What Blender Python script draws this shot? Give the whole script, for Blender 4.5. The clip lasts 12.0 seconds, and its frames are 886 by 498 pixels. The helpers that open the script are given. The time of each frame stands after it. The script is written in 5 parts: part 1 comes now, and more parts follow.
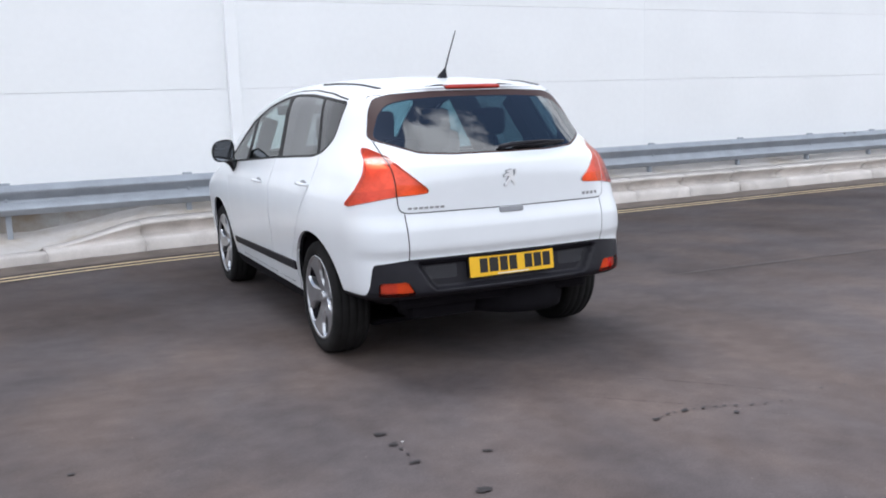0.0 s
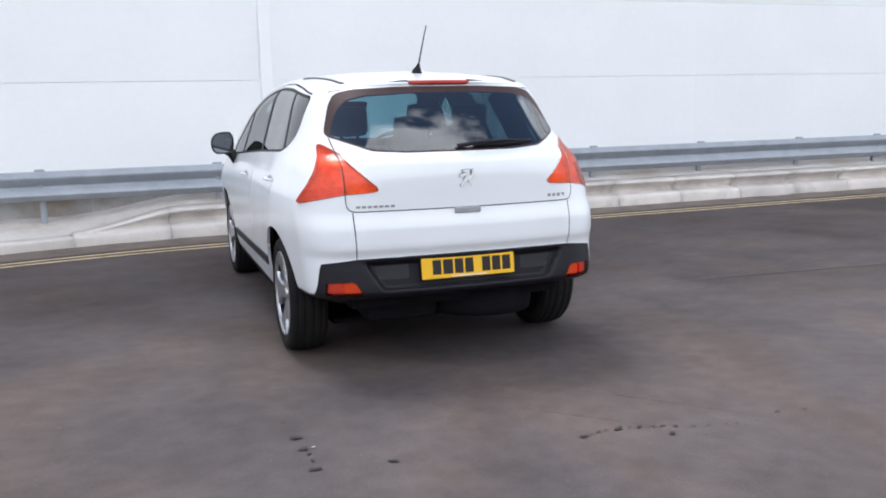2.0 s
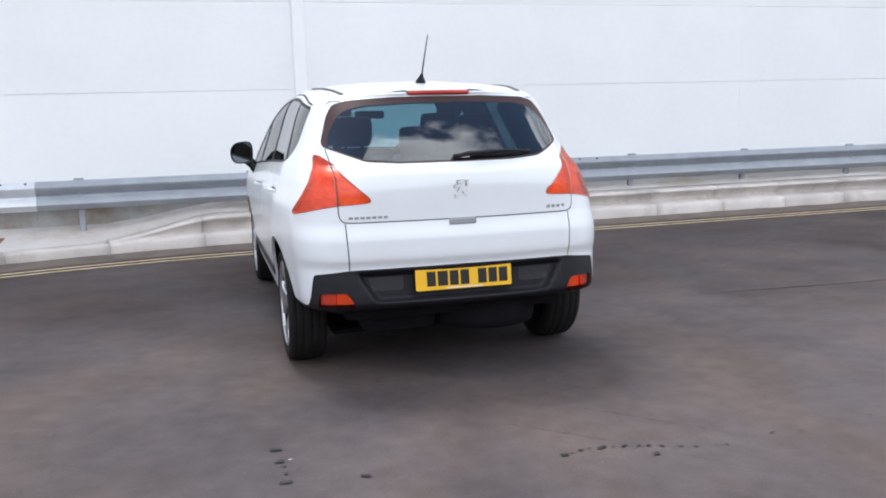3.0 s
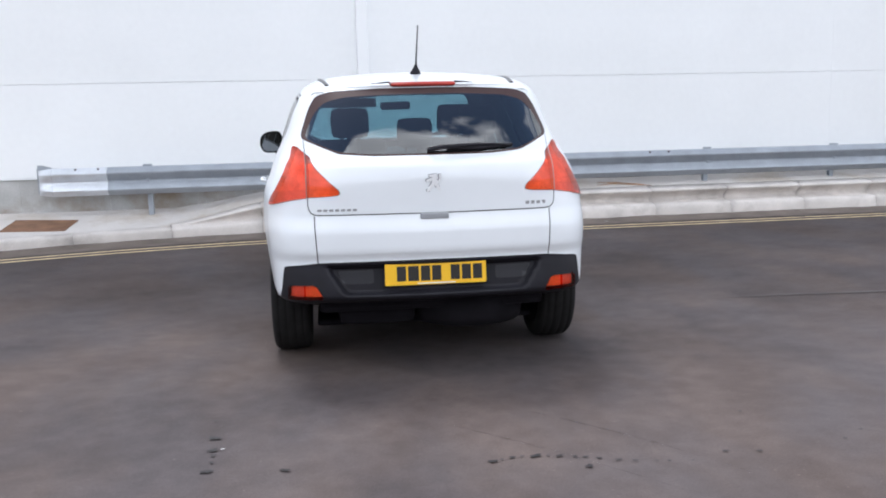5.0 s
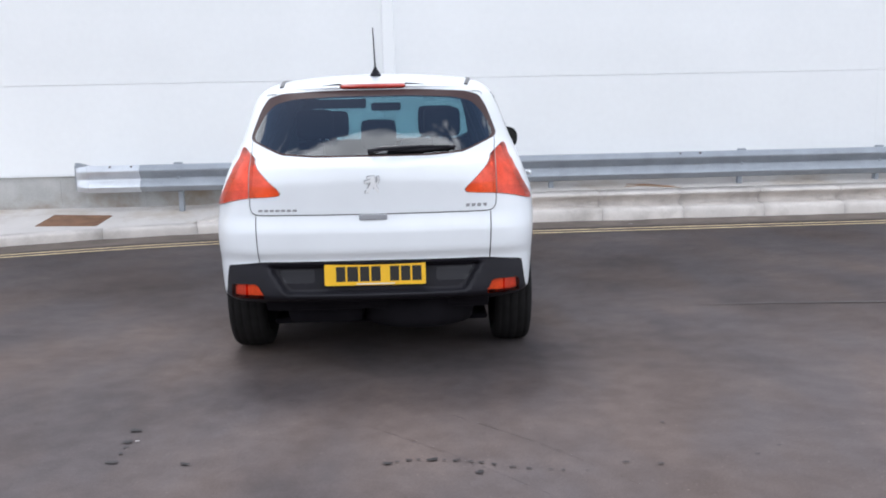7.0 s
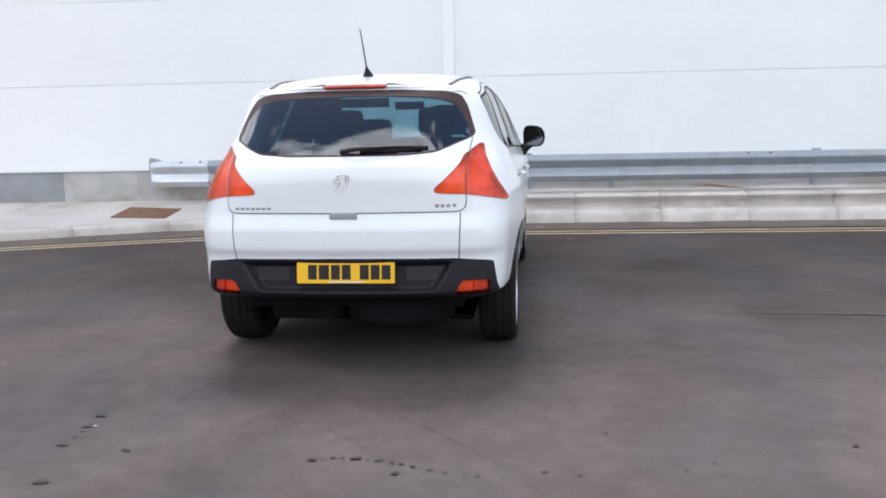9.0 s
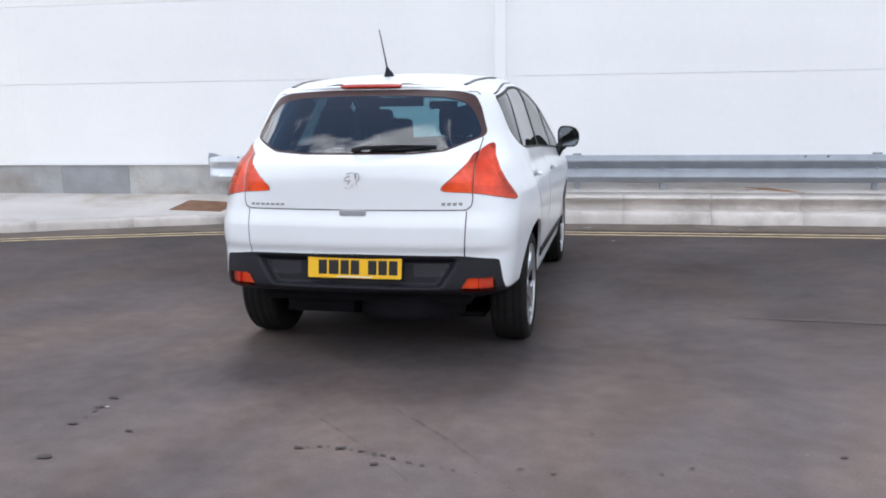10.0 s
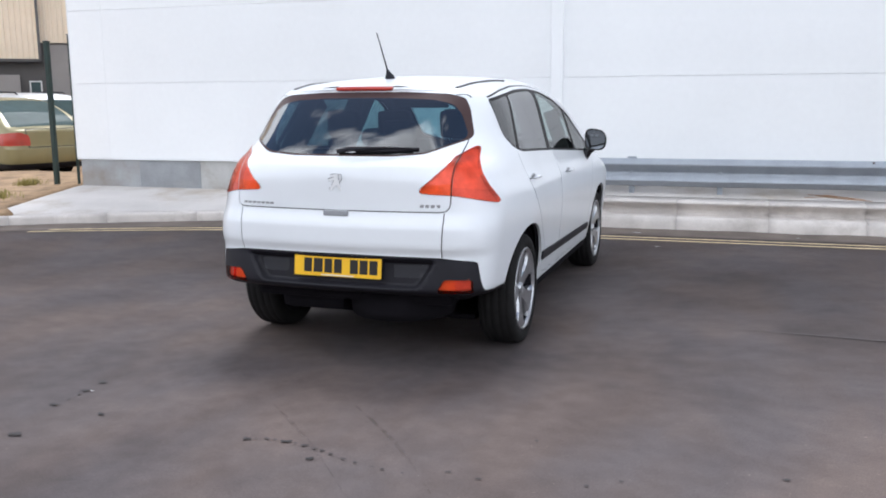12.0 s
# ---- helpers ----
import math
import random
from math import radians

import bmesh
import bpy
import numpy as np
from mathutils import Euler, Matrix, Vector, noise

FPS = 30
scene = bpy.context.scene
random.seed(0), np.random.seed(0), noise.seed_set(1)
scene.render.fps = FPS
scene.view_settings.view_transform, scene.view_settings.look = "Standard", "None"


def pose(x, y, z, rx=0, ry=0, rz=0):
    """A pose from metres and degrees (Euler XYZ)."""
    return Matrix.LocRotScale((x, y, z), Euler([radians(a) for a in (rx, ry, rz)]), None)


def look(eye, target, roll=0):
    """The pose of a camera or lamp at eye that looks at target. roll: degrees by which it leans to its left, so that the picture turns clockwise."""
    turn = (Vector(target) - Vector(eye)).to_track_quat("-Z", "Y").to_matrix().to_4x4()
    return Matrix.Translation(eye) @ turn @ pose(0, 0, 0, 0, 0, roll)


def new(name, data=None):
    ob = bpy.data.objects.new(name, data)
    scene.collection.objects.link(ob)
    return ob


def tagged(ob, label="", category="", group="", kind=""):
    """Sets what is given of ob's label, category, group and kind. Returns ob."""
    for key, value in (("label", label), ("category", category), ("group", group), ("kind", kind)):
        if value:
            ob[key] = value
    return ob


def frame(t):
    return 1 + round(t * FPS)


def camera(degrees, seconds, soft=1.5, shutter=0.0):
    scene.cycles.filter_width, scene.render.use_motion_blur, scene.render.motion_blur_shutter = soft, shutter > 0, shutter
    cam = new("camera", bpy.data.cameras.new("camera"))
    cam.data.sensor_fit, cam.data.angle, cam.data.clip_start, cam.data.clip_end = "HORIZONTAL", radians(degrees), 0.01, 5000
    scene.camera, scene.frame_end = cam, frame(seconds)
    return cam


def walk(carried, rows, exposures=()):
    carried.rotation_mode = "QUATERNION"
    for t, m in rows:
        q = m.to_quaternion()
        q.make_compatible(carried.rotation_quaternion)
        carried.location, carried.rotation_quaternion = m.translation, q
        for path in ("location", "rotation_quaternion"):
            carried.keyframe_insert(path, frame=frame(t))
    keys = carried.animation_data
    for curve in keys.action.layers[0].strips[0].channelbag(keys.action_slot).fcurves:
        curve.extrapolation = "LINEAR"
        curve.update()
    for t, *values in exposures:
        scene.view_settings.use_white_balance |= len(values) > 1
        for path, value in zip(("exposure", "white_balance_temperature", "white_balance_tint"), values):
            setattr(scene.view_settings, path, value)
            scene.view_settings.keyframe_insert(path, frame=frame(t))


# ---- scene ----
cam = camera(53.1, 12.0, soft=1.87)
PATH = [
    (0, (-2.351, -4.153, 1.406), (-1.514, -2.364, 1.089), -2.0),
    (0.5, (-2.164, -4.15, 1.416), (-1.378, -2.342, 1.082), -0.9),
    (1, (-2.004, -4.254, 1.411), (-1.245, -2.431, 1.092), -1.4),
    (1.5, (-1.804, -4.332, 1.432), (-1.104, -2.491, 1.087), -1.5),
    (2, (-1.644, -4.303, 1.415), (-0.992, -2.442, 1.085), -1.2),
    (2.5, (-1.474, -4.284, 1.421), (-0.893, -2.398, 1.099), -1.4),
    (3, (-1.299, -4.361, 1.427), (-0.778, -2.456, 1.114), -1.5),
    (3.2, (-1.211, -4.417, 1.434), (-0.739, -2.502, 1.105), -1.3),
    (4.8, (-0.631, -4.414, 1.44), (-0.342, -2.466, 1.094), -0.9),
    (5, (-0.516, -4.426, 1.426), (-0.27, -2.469, 1.095), -1.2),
    (5.5, (-0.328, -4.487, 1.433), (-0.185, -2.524, 1.08), -0.5),
    (6, (-0.173, -4.503, 1.423), (-0.044, -2.539, 1.0765), -1.2),
    (6.5, (0.033, -4.479, 1.427), (0.095, -2.508, 1.092), -1.2),
    (7, (0.233, -4.495, 1.431), (0.285, -2.525, 1.1005), -1.2),
    (7.2, (0.332, -4.495, 1.422), (0.362, -2.522, 1.092), -1.2),
    (8.8, (0.944, -4.458, 1.442), (0.756, -2.496, 1.103), -0.9),
    (9, (1.023, -4.464, 1.442), (0.799, -2.505, 1.107), -1.3),
    (9.5, (1.245, -4.488, 1.442), (0.933, -2.54, 1.108), -0.5),
    (10, (1.412, -4.474, 1.446), (1.011, -2.544, 1.11), -0.8),
    (10.5, (1.543, -4.411, 1.434), (1.127, -2.482, 1.105), -1.0),
    (11, (1.686, -4.351, 1.449), (1.212, -2.439, 1.102), -0.7),
    (11.5, (1.862, -4.337, 1.458), (1.305, -2.443, 1.14), -1.4),
    (12, (2.086, -4.326, 1.461), (1.448, -2.461, 1.125), -0.4),
]
walk(cam, [(t, look(eye, target, roll)) for t, eye, target, roll in PATH],
     exposures=[(0.0, 0.12, 6100, 10), (12.0, 0.12, 6100, 10)])

# ---- light ----
SUN_AZ, SUN_EL = 344.0, 60.0      # degrees; azimuth clockwise from +y
world = bpy.data.worlds.new("sky")
world.use_nodes = True
scene.world = world
wn, wl = world.node_tree.nodes, world.node_tree.links
wn.clear()
w_out, w_bg = wn.new("ShaderNodeOutputWorld"), wn.new("ShaderNodeBackground")
w_sky = wn.new("ShaderNodeTexSky")
w_sky.sky_type, w_sky.sun_disc = "NISHITA", False
w_sky.sun_elevation, w_sky.sun_rotation = radians(SUN_EL), radians(SUN_AZ)
w_sky.air_density, w_sky.dust_density, w_sky.ozone_density = 1.0, 0.8, 1.0
# broken cumulus: clear towards the zenith, thicker lower down on the open side
w_co, w_map = wn.new("ShaderNodeTexCoord"), wn.new("ShaderNodeMapping")
w_map.inputs["Scale"].default_value = (0.6, 1.3, 1.0)
w_noise, w_ramp, w_mix = wn.new("ShaderNodeTexNoise"), wn.new("ShaderNodeValToRGB"), wn.new("ShaderNodeMixRGB")
w_noise.noise_dimensions = "4D"
w_noise.inputs["W"].default_value = 3.1
w_noise.inputs["Scale"].default_value = 4.2
w_noise.inputs["Detail"].default_value = 6.0
w_noise.inputs["Roughness"].default_value = 0.52
w_sep, w_low, w_sum = wn.new("ShaderNodeSeparateXYZ"), wn.new("ShaderNodeMapRange"), wn.new("ShaderNodeMath")
w_low.inputs["From Min"].default_value, w_low.inputs["From Max"].default_value = -0.05, -0.20
w_low.inputs["To Min"].default_value, w_low.inputs["To Max"].default_value = -0.06, 0.24
w_sum.operation = "ADD"
w_side, w_most = wn.new("ShaderNodeMapRange"), wn.new("ShaderNodeMath")
w_side.inputs["From Min"].default_value, w_side.inputs["From Max"].default_value = 0.74, 0.48
w_side.inputs["To Min"].default_value, w_side.inputs["To Max"].default_value = -0.06, 0.18
w_most.operation = "MAXIMUM"
w_ramp.color_ramp.elements[0].position, w_ramp.color_ramp.elements[1].position = 0.54, 0.63
w_tone, w_shade = wn.new("ShaderNodeTexNoise"), wn.new("ShaderNodeValToRGB")
w_tone.inputs["Scale"].default_value, w_tone.inputs["Detail"].default_value = 3.0, 3.0
w_shade.color_ramp.elements[0].position, w_shade.color_ramp.elements[1].position = 0.38, 0.66
w_shade.color_ramp.elements[0].color, w_shade.color_ramp.elements[1].color = (11.0, 11.1, 11.6, 1), (19.0, 19.2, 19.8, 1)
wl.new(w_co.outputs["Generated"], w_map.inputs["Vector"])
wl.new(w_co.outputs["Generated"], w_sep.inputs["Vector"])
wl.new(w_co.outputs["Generated"], w_tone.inputs["Vector"])
wl.new(w_tone.outputs["Fac"], w_shade.inputs["Fac"])
wl.new(w_shade.outputs["Color"], w_mix.inputs["Color2"])
wl.new(w_map.outputs["Vector"], w_noise.inputs["Vector"])
wl.new(w_sep.outputs["Y"], w_low.inputs["Value"])
wl.new(w_noise.outputs["Fac"], w_sum.inputs[0])
wl.new(w_sep.outputs["Z"], w_side.inputs["Value"])
wl.new(w_low.outputs["Result"], w_most.inputs[0])
wl.new(w_side.outputs["Result"], w_most.inputs[1])
wl.new(w_most.outputs[0], w_sum.inputs[1])
wl.new(w_sum.outputs[0], w_ramp.inputs["Fac"])
wl.new(w_ramp.outputs["Color"], w_mix.inputs["Fac"])
wl.new(w_sky.outputs["Color"], w_mix.inputs["Color1"])
wl.new(w_mix.outputs["Color"], w_bg.inputs["Color"])
w_bg.inputs["Strength"].default_value = 0.115
wl.new(w_bg.outputs["Background"], w_out.inputs["Surface"])

sun = new("sun", bpy.data.lights.new("sun", "SUN"))
sun.data.energy, sun.data.angle, sun.data.color = 2.75, radians(24), (1.0, 0.98, 0.96)
az, el = radians(SUN_AZ), radians(SUN_EL)
sun.matrix_world = look((12 * math.sin(az), 12 * math.cos(az), 14), (12 * math.sin(az) - math.sin(az) * math.cos(el), 12 * math.cos(az) - math.cos(az) * math.cos(el), 14 - math.sin(el)))


# ---- materials ----
def surface(name, color, rough=0.5, metal=0.0, vary=0.12, scale=6.0, fine=120.0, bump=0.0, bump_scale=200.0, coat=0.0, spec=0.5, each=0.0, dirt=None):
    """A principled surface with two scales of variation, relief, and a tone of its own for each piece."""
    m = bpy.data.materials.new(name)
    m.use_nodes = True
    n, l = m.node_tree.nodes, m.node_tree.links
    b = n["Principled BSDF"]
    b.inputs["Roughness"].default_value, b.inputs["Metallic"].default_value = rough, metal
    b.inputs["Coat Weight"].default_value, b.inputs["Coat Roughness"].default_value = coat, 0.04
    b.inputs["Specular IOR Level"].default_value = spec
    co = n.new("ShaderNodeTexCoord")
    big, small = n.new("ShaderNodeTexNoise"), n.new("ShaderNodeTexNoise")
    big.inputs["Scale"].default_value, big.inputs["Detail"].default_value = scale, 4
    small.inputs["Scale"].default_value, small.inputs["Detail"].default_value = fine, 3
    l.new(co.outputs["Object"], big.inputs["Vector"]), l.new(co.outputs["Object"], small.inputs["Vector"])
    add = n.new("ShaderNodeMath")
    add.operation = "MULTIPLY_ADD"
    add.inputs[1].default_value = 0.45
    l.new(small.outputs["Fac"], add.inputs[0]), l.new(big.outputs["Fac"], add.inputs[2])
    span = n.new("ShaderNodeMapRange")
    span.inputs["From Min"].default_value, span.inputs["From Max"].default_value = 0.45, 1.0
    span.inputs["To Min"].default_value, span.inputs["To Max"].default_value = 1 - vary, 1 + vary
    l.new(add.outputs[0], span.inputs["Value"])
    value = span.outputs["Result"]
    if each:
        info, er = n.new("ShaderNodeObjectInfo"), n.new("ShaderNodeMapRange")
        er.inputs["To Min"].default_value, er.inputs["To Max"].default_value = 1 - each, 1 + each
        mul = n.new("ShaderNodeMath")
        mul.operation = "MULTIPLY"
        l.new(info.outputs["Random"], er.inputs["Value"])
        l.new(er.outputs["Result"], mul.inputs[0]), l.new(value, mul.inputs[1])
        value = mul.outputs[0]
    tone = n.new("ShaderNodeMixRGB")
    tone.blend_type, tone.inputs["Fac"].default_value = "MULTIPLY", 1.0
    tone.inputs["Color1"].default_value = (*color, 1)
    l.new(value, tone.inputs["Color2"])
    out = tone.outputs["Color"]
    if dirt:
        dn, dr, dm = n.new("ShaderNodeTexNoise"), n.new("ShaderNodeValToRGB"), n.new("ShaderNodeMixRGB")
        dn.inputs["Scale"].default_value, dn.inputs["Detail"].default_value, dn.inputs["Roughness"].default_value = dirt[1], 6, 0.65
        dr.color_ramp.elements[0].position, dr.color_ramp.elements[1].position = dirt[2], dirt[3]
        dm.inputs["Color2"].default_value = (*dirt[0], 1)
        l.new(co.outputs["Object"], dn.inputs["Vector"]), l.new(dn.outputs["Fac"], dr.inputs["Fac"])
        l.new(dr.outputs["Color"], dm.inputs["Fac"]), l.new(out, dm.inputs["Color1"])
        out = dm.outputs["Color"]
    l.new(out, b.inputs["Base Color"])
    if bump:
        bn, bp = n.new("ShaderNodeTexNoise"), n.new("ShaderNodeBump")
        bn.inputs["Scale"].default_value, bn.inputs["Detail"].default_value = bump_scale, 3
        bp.inputs["Strength"].default_value, bp.inputs["Distance"].default_value = min(1, bump * 100), bump
        l.new(co.outputs["Object"], bn.inputs["Vector"]), l.new(bn.outputs["Fac"], bp.inputs["Height"])
        l.new(bp.outputs["Normal"], b.inputs["Normal"])
    return m


def glazing(name, tint, gloss=1.0, head_on=0.075, rough=0.01):
    """Thin tinted glass: what lies behind is seen through the tint, what lies before is mirrored by Fresnel."""
    m = bpy.data.materials.new(name)
    m.use_nodes = True
    n, l = m.node_tree.nodes, m.node_tree.links
    n.remove(n["Principled BSDF"])
    clear, shine, mix, fres = n.new("ShaderNodeBsdfTransparent"), n.new("ShaderNodeBsdfGlossy"), n.new("ShaderNodeMixShader"), n.new("ShaderNodeLayerWeight")
    power, share = n.new("ShaderNodeMath"), n.new("ShaderNodeMapRange")
    power.operation, power.inputs[1].default_value = "POWER", 4.0
    share.inputs["To Min"].default_value, share.inputs["To Max"].default_value = head_on, 0.85
    clear.inputs["Color"].default_value = (*tint, 1)
    shine.inputs["Roughness"].default_value = rough
    shine.inputs["Color"].default_value = (gloss, gloss, gloss, 1)
    fres.inputs["Blend"].default_value = 0.5
    l.new(fres.outputs["Facing"], power.inputs[0]), l.new(power.outputs[0], share.inputs["Value"])
    l.new(share.outputs["Result"], mix.inputs["Fac"]), l.new(clear.outputs["BSDF"], mix.inputs[1]), l.new(shine.outputs["BSDF"], mix.inputs[2])
    l.new(mix.outputs["Shader"], n["Material Output"].inputs["Surface"])
    return m


PAINT = surface("pearl white paint", (0.785, 0.812, 0.838), 0.30, vary=0.03, scale=3, fine=900, coat=0.5)
BLACK_PLASTIC = surface("black grained plastic", (0.012, 0.0115, 0.0160), 0.5, spec=0.26, vary=0.2, scale=8, fine=300, bump=0.0006, bump_scale=700)
INLAY = surface("smooth dark plastic", (0.020, 0.020, 0.026), 0.32, spec=0.42, vary=0.12, scale=6)
GLOSS_BLACK = surface("gloss black plastic", (0.012, 0.012, 0.014), 0.15, vary=0.1, coat=0.5)
BORDER = surface("black printed glass border", (0.058, 0.034, 0.032), 0.42, spec=0.2, vary=0.1)
DARK = surface("dark seam rubber", (0.010, 0.010, 0.011), 0.7)
UNDER = surface("dark underbody", (0.010, 0.009, 0.0115), 0.9, spec=0.10, vary=0.3)
LINING = surface("dark grey cabin lining", (0.035, 0.036, 0.040), 0.85, vary=0.15, scale=10, bump=0.0008, bump_scale=500)
SEAT = surface("charcoal seat cloth", (0.030, 0.030, 0.034), 0.9, vary=0.2, scale=20, bump=0.001, bump_scale=600)
RUBBER = surface("worn tyre rubber", (0.013, 0.0125, 0.0125), 0.85, spec=0.2, vary=0.3, scale=14, bump=0.001, bump_scale=300)
ALLOY = surface("silver alloy", (0.50, 0.51, 0.53), 0.28, metal=0.85, vary=0.12, scale=20)
DISC = surface("brake disc steel", (0.16, 0.15, 0.15), 0.45, metal=0.8, vary=0.3)
LETTER = surface("grey chrome lettering", (0.56, 0.57, 0.59), 0.22, metal=0.5, vary=0.05)
CHROME = surface("chrome", (0.93, 0.94, 0.95), 0.16, metal=0.12, vary=0.05)
GREY_TRIM = surface("grey satin trim", (0.32, 0.33, 0.35), 0.4, vary=0.08)
# grey that puts the shade of the handle cups into the colour
HANDLE_SHADE = surface("grey handle shade", (0.30, 0.31, 0.33), 0.4, vary=0.06)
RAIL_TRIM = surface("dark roof strip", (0.06, 0.06, 0.065), 0.4, vary=0.1)
YELLOW_PLATE = surface("yellow reflective plate", (0.86, 0.50, 0.015), 0.35, vary=0.06, coat=0.4)
PLATE_BLACK = surface("black plate print", (0.014, 0.012, 0.010), 0.4)
PLATE_WHITE = surface("white plate print", (0.7, 0.7, 0.68), 0.4)
LENS = glazing("salmon red lens", (1.0, 0.32, 0.215), head_on=0.04, rough=0.2, gloss=0.6)
LENS_DEEP = glazing("pale red lens", (1.0, 0.35, 0.26), head_on=0.04, rough=0.2, gloss=0.6)
LENS_FOOT = glazing("deep red lens", (0.88, 0.28, 0.20), head_on=0.04, rough=0.2, gloss=0.6)
LENS_ORANGE = glazing("orange red lens", (1.0, 0.33, 0.17), head_on=0.03, rough=0.2, gloss=0.6)
REFLECTOR = surface("lamp reflector", (0.82, 0.80, 0.76), 0.35, metal=0.3, vary=0.20, scale=14, fine=60, bump=0.0004, bump_scale=40)
BRAKE_RED = surface("dark red brake lamp", (0.36, 0.030, 0.018), 0.3, vary=0.15, coat=0.2, spec=0.3)
WINDOW_SEAL = surface("satin black window frame", (0.010, 0.010, 0.011), 0.55, spec=0.25, vary=0.1)
MIRROR = surface("mirror silver", (0.26, 0.28, 0.31), 0.02, metal=1.0, vary=0.02)
REAR_GLASS = glazing("tinted rear glass", (0.18, 0.345, 0.40), head_on=0.155)
SIDE_GLASS = glazing("grey privacy glass", (0.21, 0.235, 0.24), gloss=1.0, head_on=0.10)
FRONT_GLASS = glazing("green tinted glass", (0.55, 0.64, 0.62), gloss=0.75)
SCREEN_GLASS = glazing("windscreen glass", (0.80, 0.93, 0.92))

ASPHALT = bpy.data.materials.new("weathered asphalt")
ASPHALT.use_nodes = True


def build_asphalt():
    n, l = ASPHALT.node_tree.nodes, ASPHALT.node_tree.links
    b, co = n["Principled BSDF"], n.new("ShaderNodeTexCoord")

    def noise_of(scale, detail, stretch=(1, 1, 1), rough=0.5):
        mp, t = n.new("ShaderNodeMapping"), n.new("ShaderNodeTexNoise")
        mp.inputs["Scale"].default_value = stretch
        t.inputs["Scale"].default_value, t.inputs["Detail"].default_value, t.inputs["Roughness"].default_value = scale, detail, rough
        l.new(co.outputs["Object"], mp.inputs["Vector"]), l.new(mp.outputs["Vector"], t.inputs["Vector"])
        return t.outputs["Fac"]

    def ramp(fac, lo, hi, a, c):
        r = n.new("ShaderNodeValToRGB")
        r.color_ramp.elements[0].position, r.color_ramp.elements[1].position = lo, hi
        r.color_ramp.elements[0].color, r.color_ramp.elements[1].color = (*a, 1), (*c, 1)
        l.new(fac, r.inputs["Fac"])
        return r.outputs["Color"]

    def mix(a, c, fac, kind="MULTIPLY"):
        m = n.new("ShaderNodeMixRGB")
        m.blend_type, m.inputs["Fac"].default_value = kind, fac
        l.new(a, m.inputs["Color1"]), l.new(c, m.inputs["Color2"])
        return m.outputs["Color"]

    col = ramp(noise_of(0.55, 5, rough=0.6), 0.32, 0.68, (0.0655, 0.0538, 0.0522), (0.122, 0.1003, 0.0962))
    col = mix(col, ramp(noise_of(1.7, 5, (0.9, 1.0, 1), 0.56), 0.35, 0.65, (0.85, 0.85, 0.86), (1.10, 1.10, 1.095)), 1.0)
    # brown, dusty patches beside cooler bare ones
    col = mix(col, ramp(noise_of(0.9, 4, (1.2, 0.7, 1), 0.55), 0.40, 0.62, (0.95, 0.985, 1.03), (1.06, 1.00, 0.94)), 1.0)
    # faint sweeping streaks left by turning wheels
    col = mix(col, ramp(noise_of(1.1, 4, (0.8, 1.35, 1), 0.5), 0.50, 0.66, (1.0, 1.0, 1.0), (0.94, 0.938, 0.94)), 1.0)
    col = mix(col, ramp(noise_of(9, 4), 0.35, 0.7, (0.92, 0.92, 0.92), (1.07, 1.07, 1.07)), 1.0)
    col = mix(col, ramp(noise_of(110, 3, rough=0.7), 0.3, 0.75, (0.86, 0.86, 0.86), (1.15, 1.145, 1.14)), 1.0)
    col = mix(col, ramp(noise_of(48, 2, rough=0.4), 0.72, 0.77, (1, 1, 1), (1.6, 1.6, 1.55)), 1.0)
    # slightly paler away from car and wall: shade put into the asphalt colour
    sep, edge, worn_shade = n.new("ShaderNodeSeparateXYZ"), n.new("ShaderNodeMath"), n.new("ShaderNodeMapRange")
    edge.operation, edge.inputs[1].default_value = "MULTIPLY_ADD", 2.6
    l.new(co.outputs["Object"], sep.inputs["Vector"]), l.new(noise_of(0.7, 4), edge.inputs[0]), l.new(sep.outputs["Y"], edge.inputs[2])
    worn_shade.inputs["From Min"].default_value, worn_shade.inputs["From Max"].default_value = -0.7, 2.2
    worn_shade.inputs["To Min"].default_value, worn_shade.inputs["To Max"].default_value = 1.08, 1.02
    l.new(edge.outputs[0], worn_shade.inputs["Value"])
    col = mix(col, worn_shade.outputs["Result"], 1.0)
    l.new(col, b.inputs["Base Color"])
    b.inputs["Roughness"].default_value = 0.8
    b.inputs["Specular IOR Level"].default_value = 0.18
    bp = n.new("ShaderNodeBump")
    bp.inputs["Strength"].default_value, bp.inputs["Distance"].default_value = 0.6, 0.004
    l.new(noise_of(160, 3), bp.inputs["Height"]), l.new(bp.outputs["Normal"], b.inputs["Normal"])


build_asphalt()
PANEL = surface("white coated cladding", (0.86, 0.875, 0.885), 0.42, vary=0.03, scale=0.8, fine=14, each=0.012)
COVER = surface("white cover strip", (0.88, 0.895, 0.905), 0.4, vary=0.02, scale=2)
JOINT = surface("grey panel joint", (0.72, 0.73, 0.74), 0.7)
PLINTH = surface("grey concrete plinth", (0.34, 0.35, 0.36), 0.85, vary=0.16, scale=3, fine=60, each=0.04, bump=0.002, bump_scale=90, dirt=((0.24, 0.20, 0.16), 0.7, 0.46, 0.68))
PLINTH_DARK = surface("slate grey concrete plinth", (0.275, 0.287, 0.30), 0.85, vary=0.2, scale=3, fine=60, each=0.04, bump=0.002, bump_scale=90, dirt=((0.34, 0.34, 0.33), 0.9, 0.55, 0.75))
PLINTH_PALE = surface("pale stained concrete plinth", (0.43, 0.43, 0.42), 0.85, vary=0.16, scale=3, fine=60, each=0.06, bump=0.002, bump_scale=90, dirt=((0.27, 0.22, 0.17), 1.1, 0.46, 0.66))
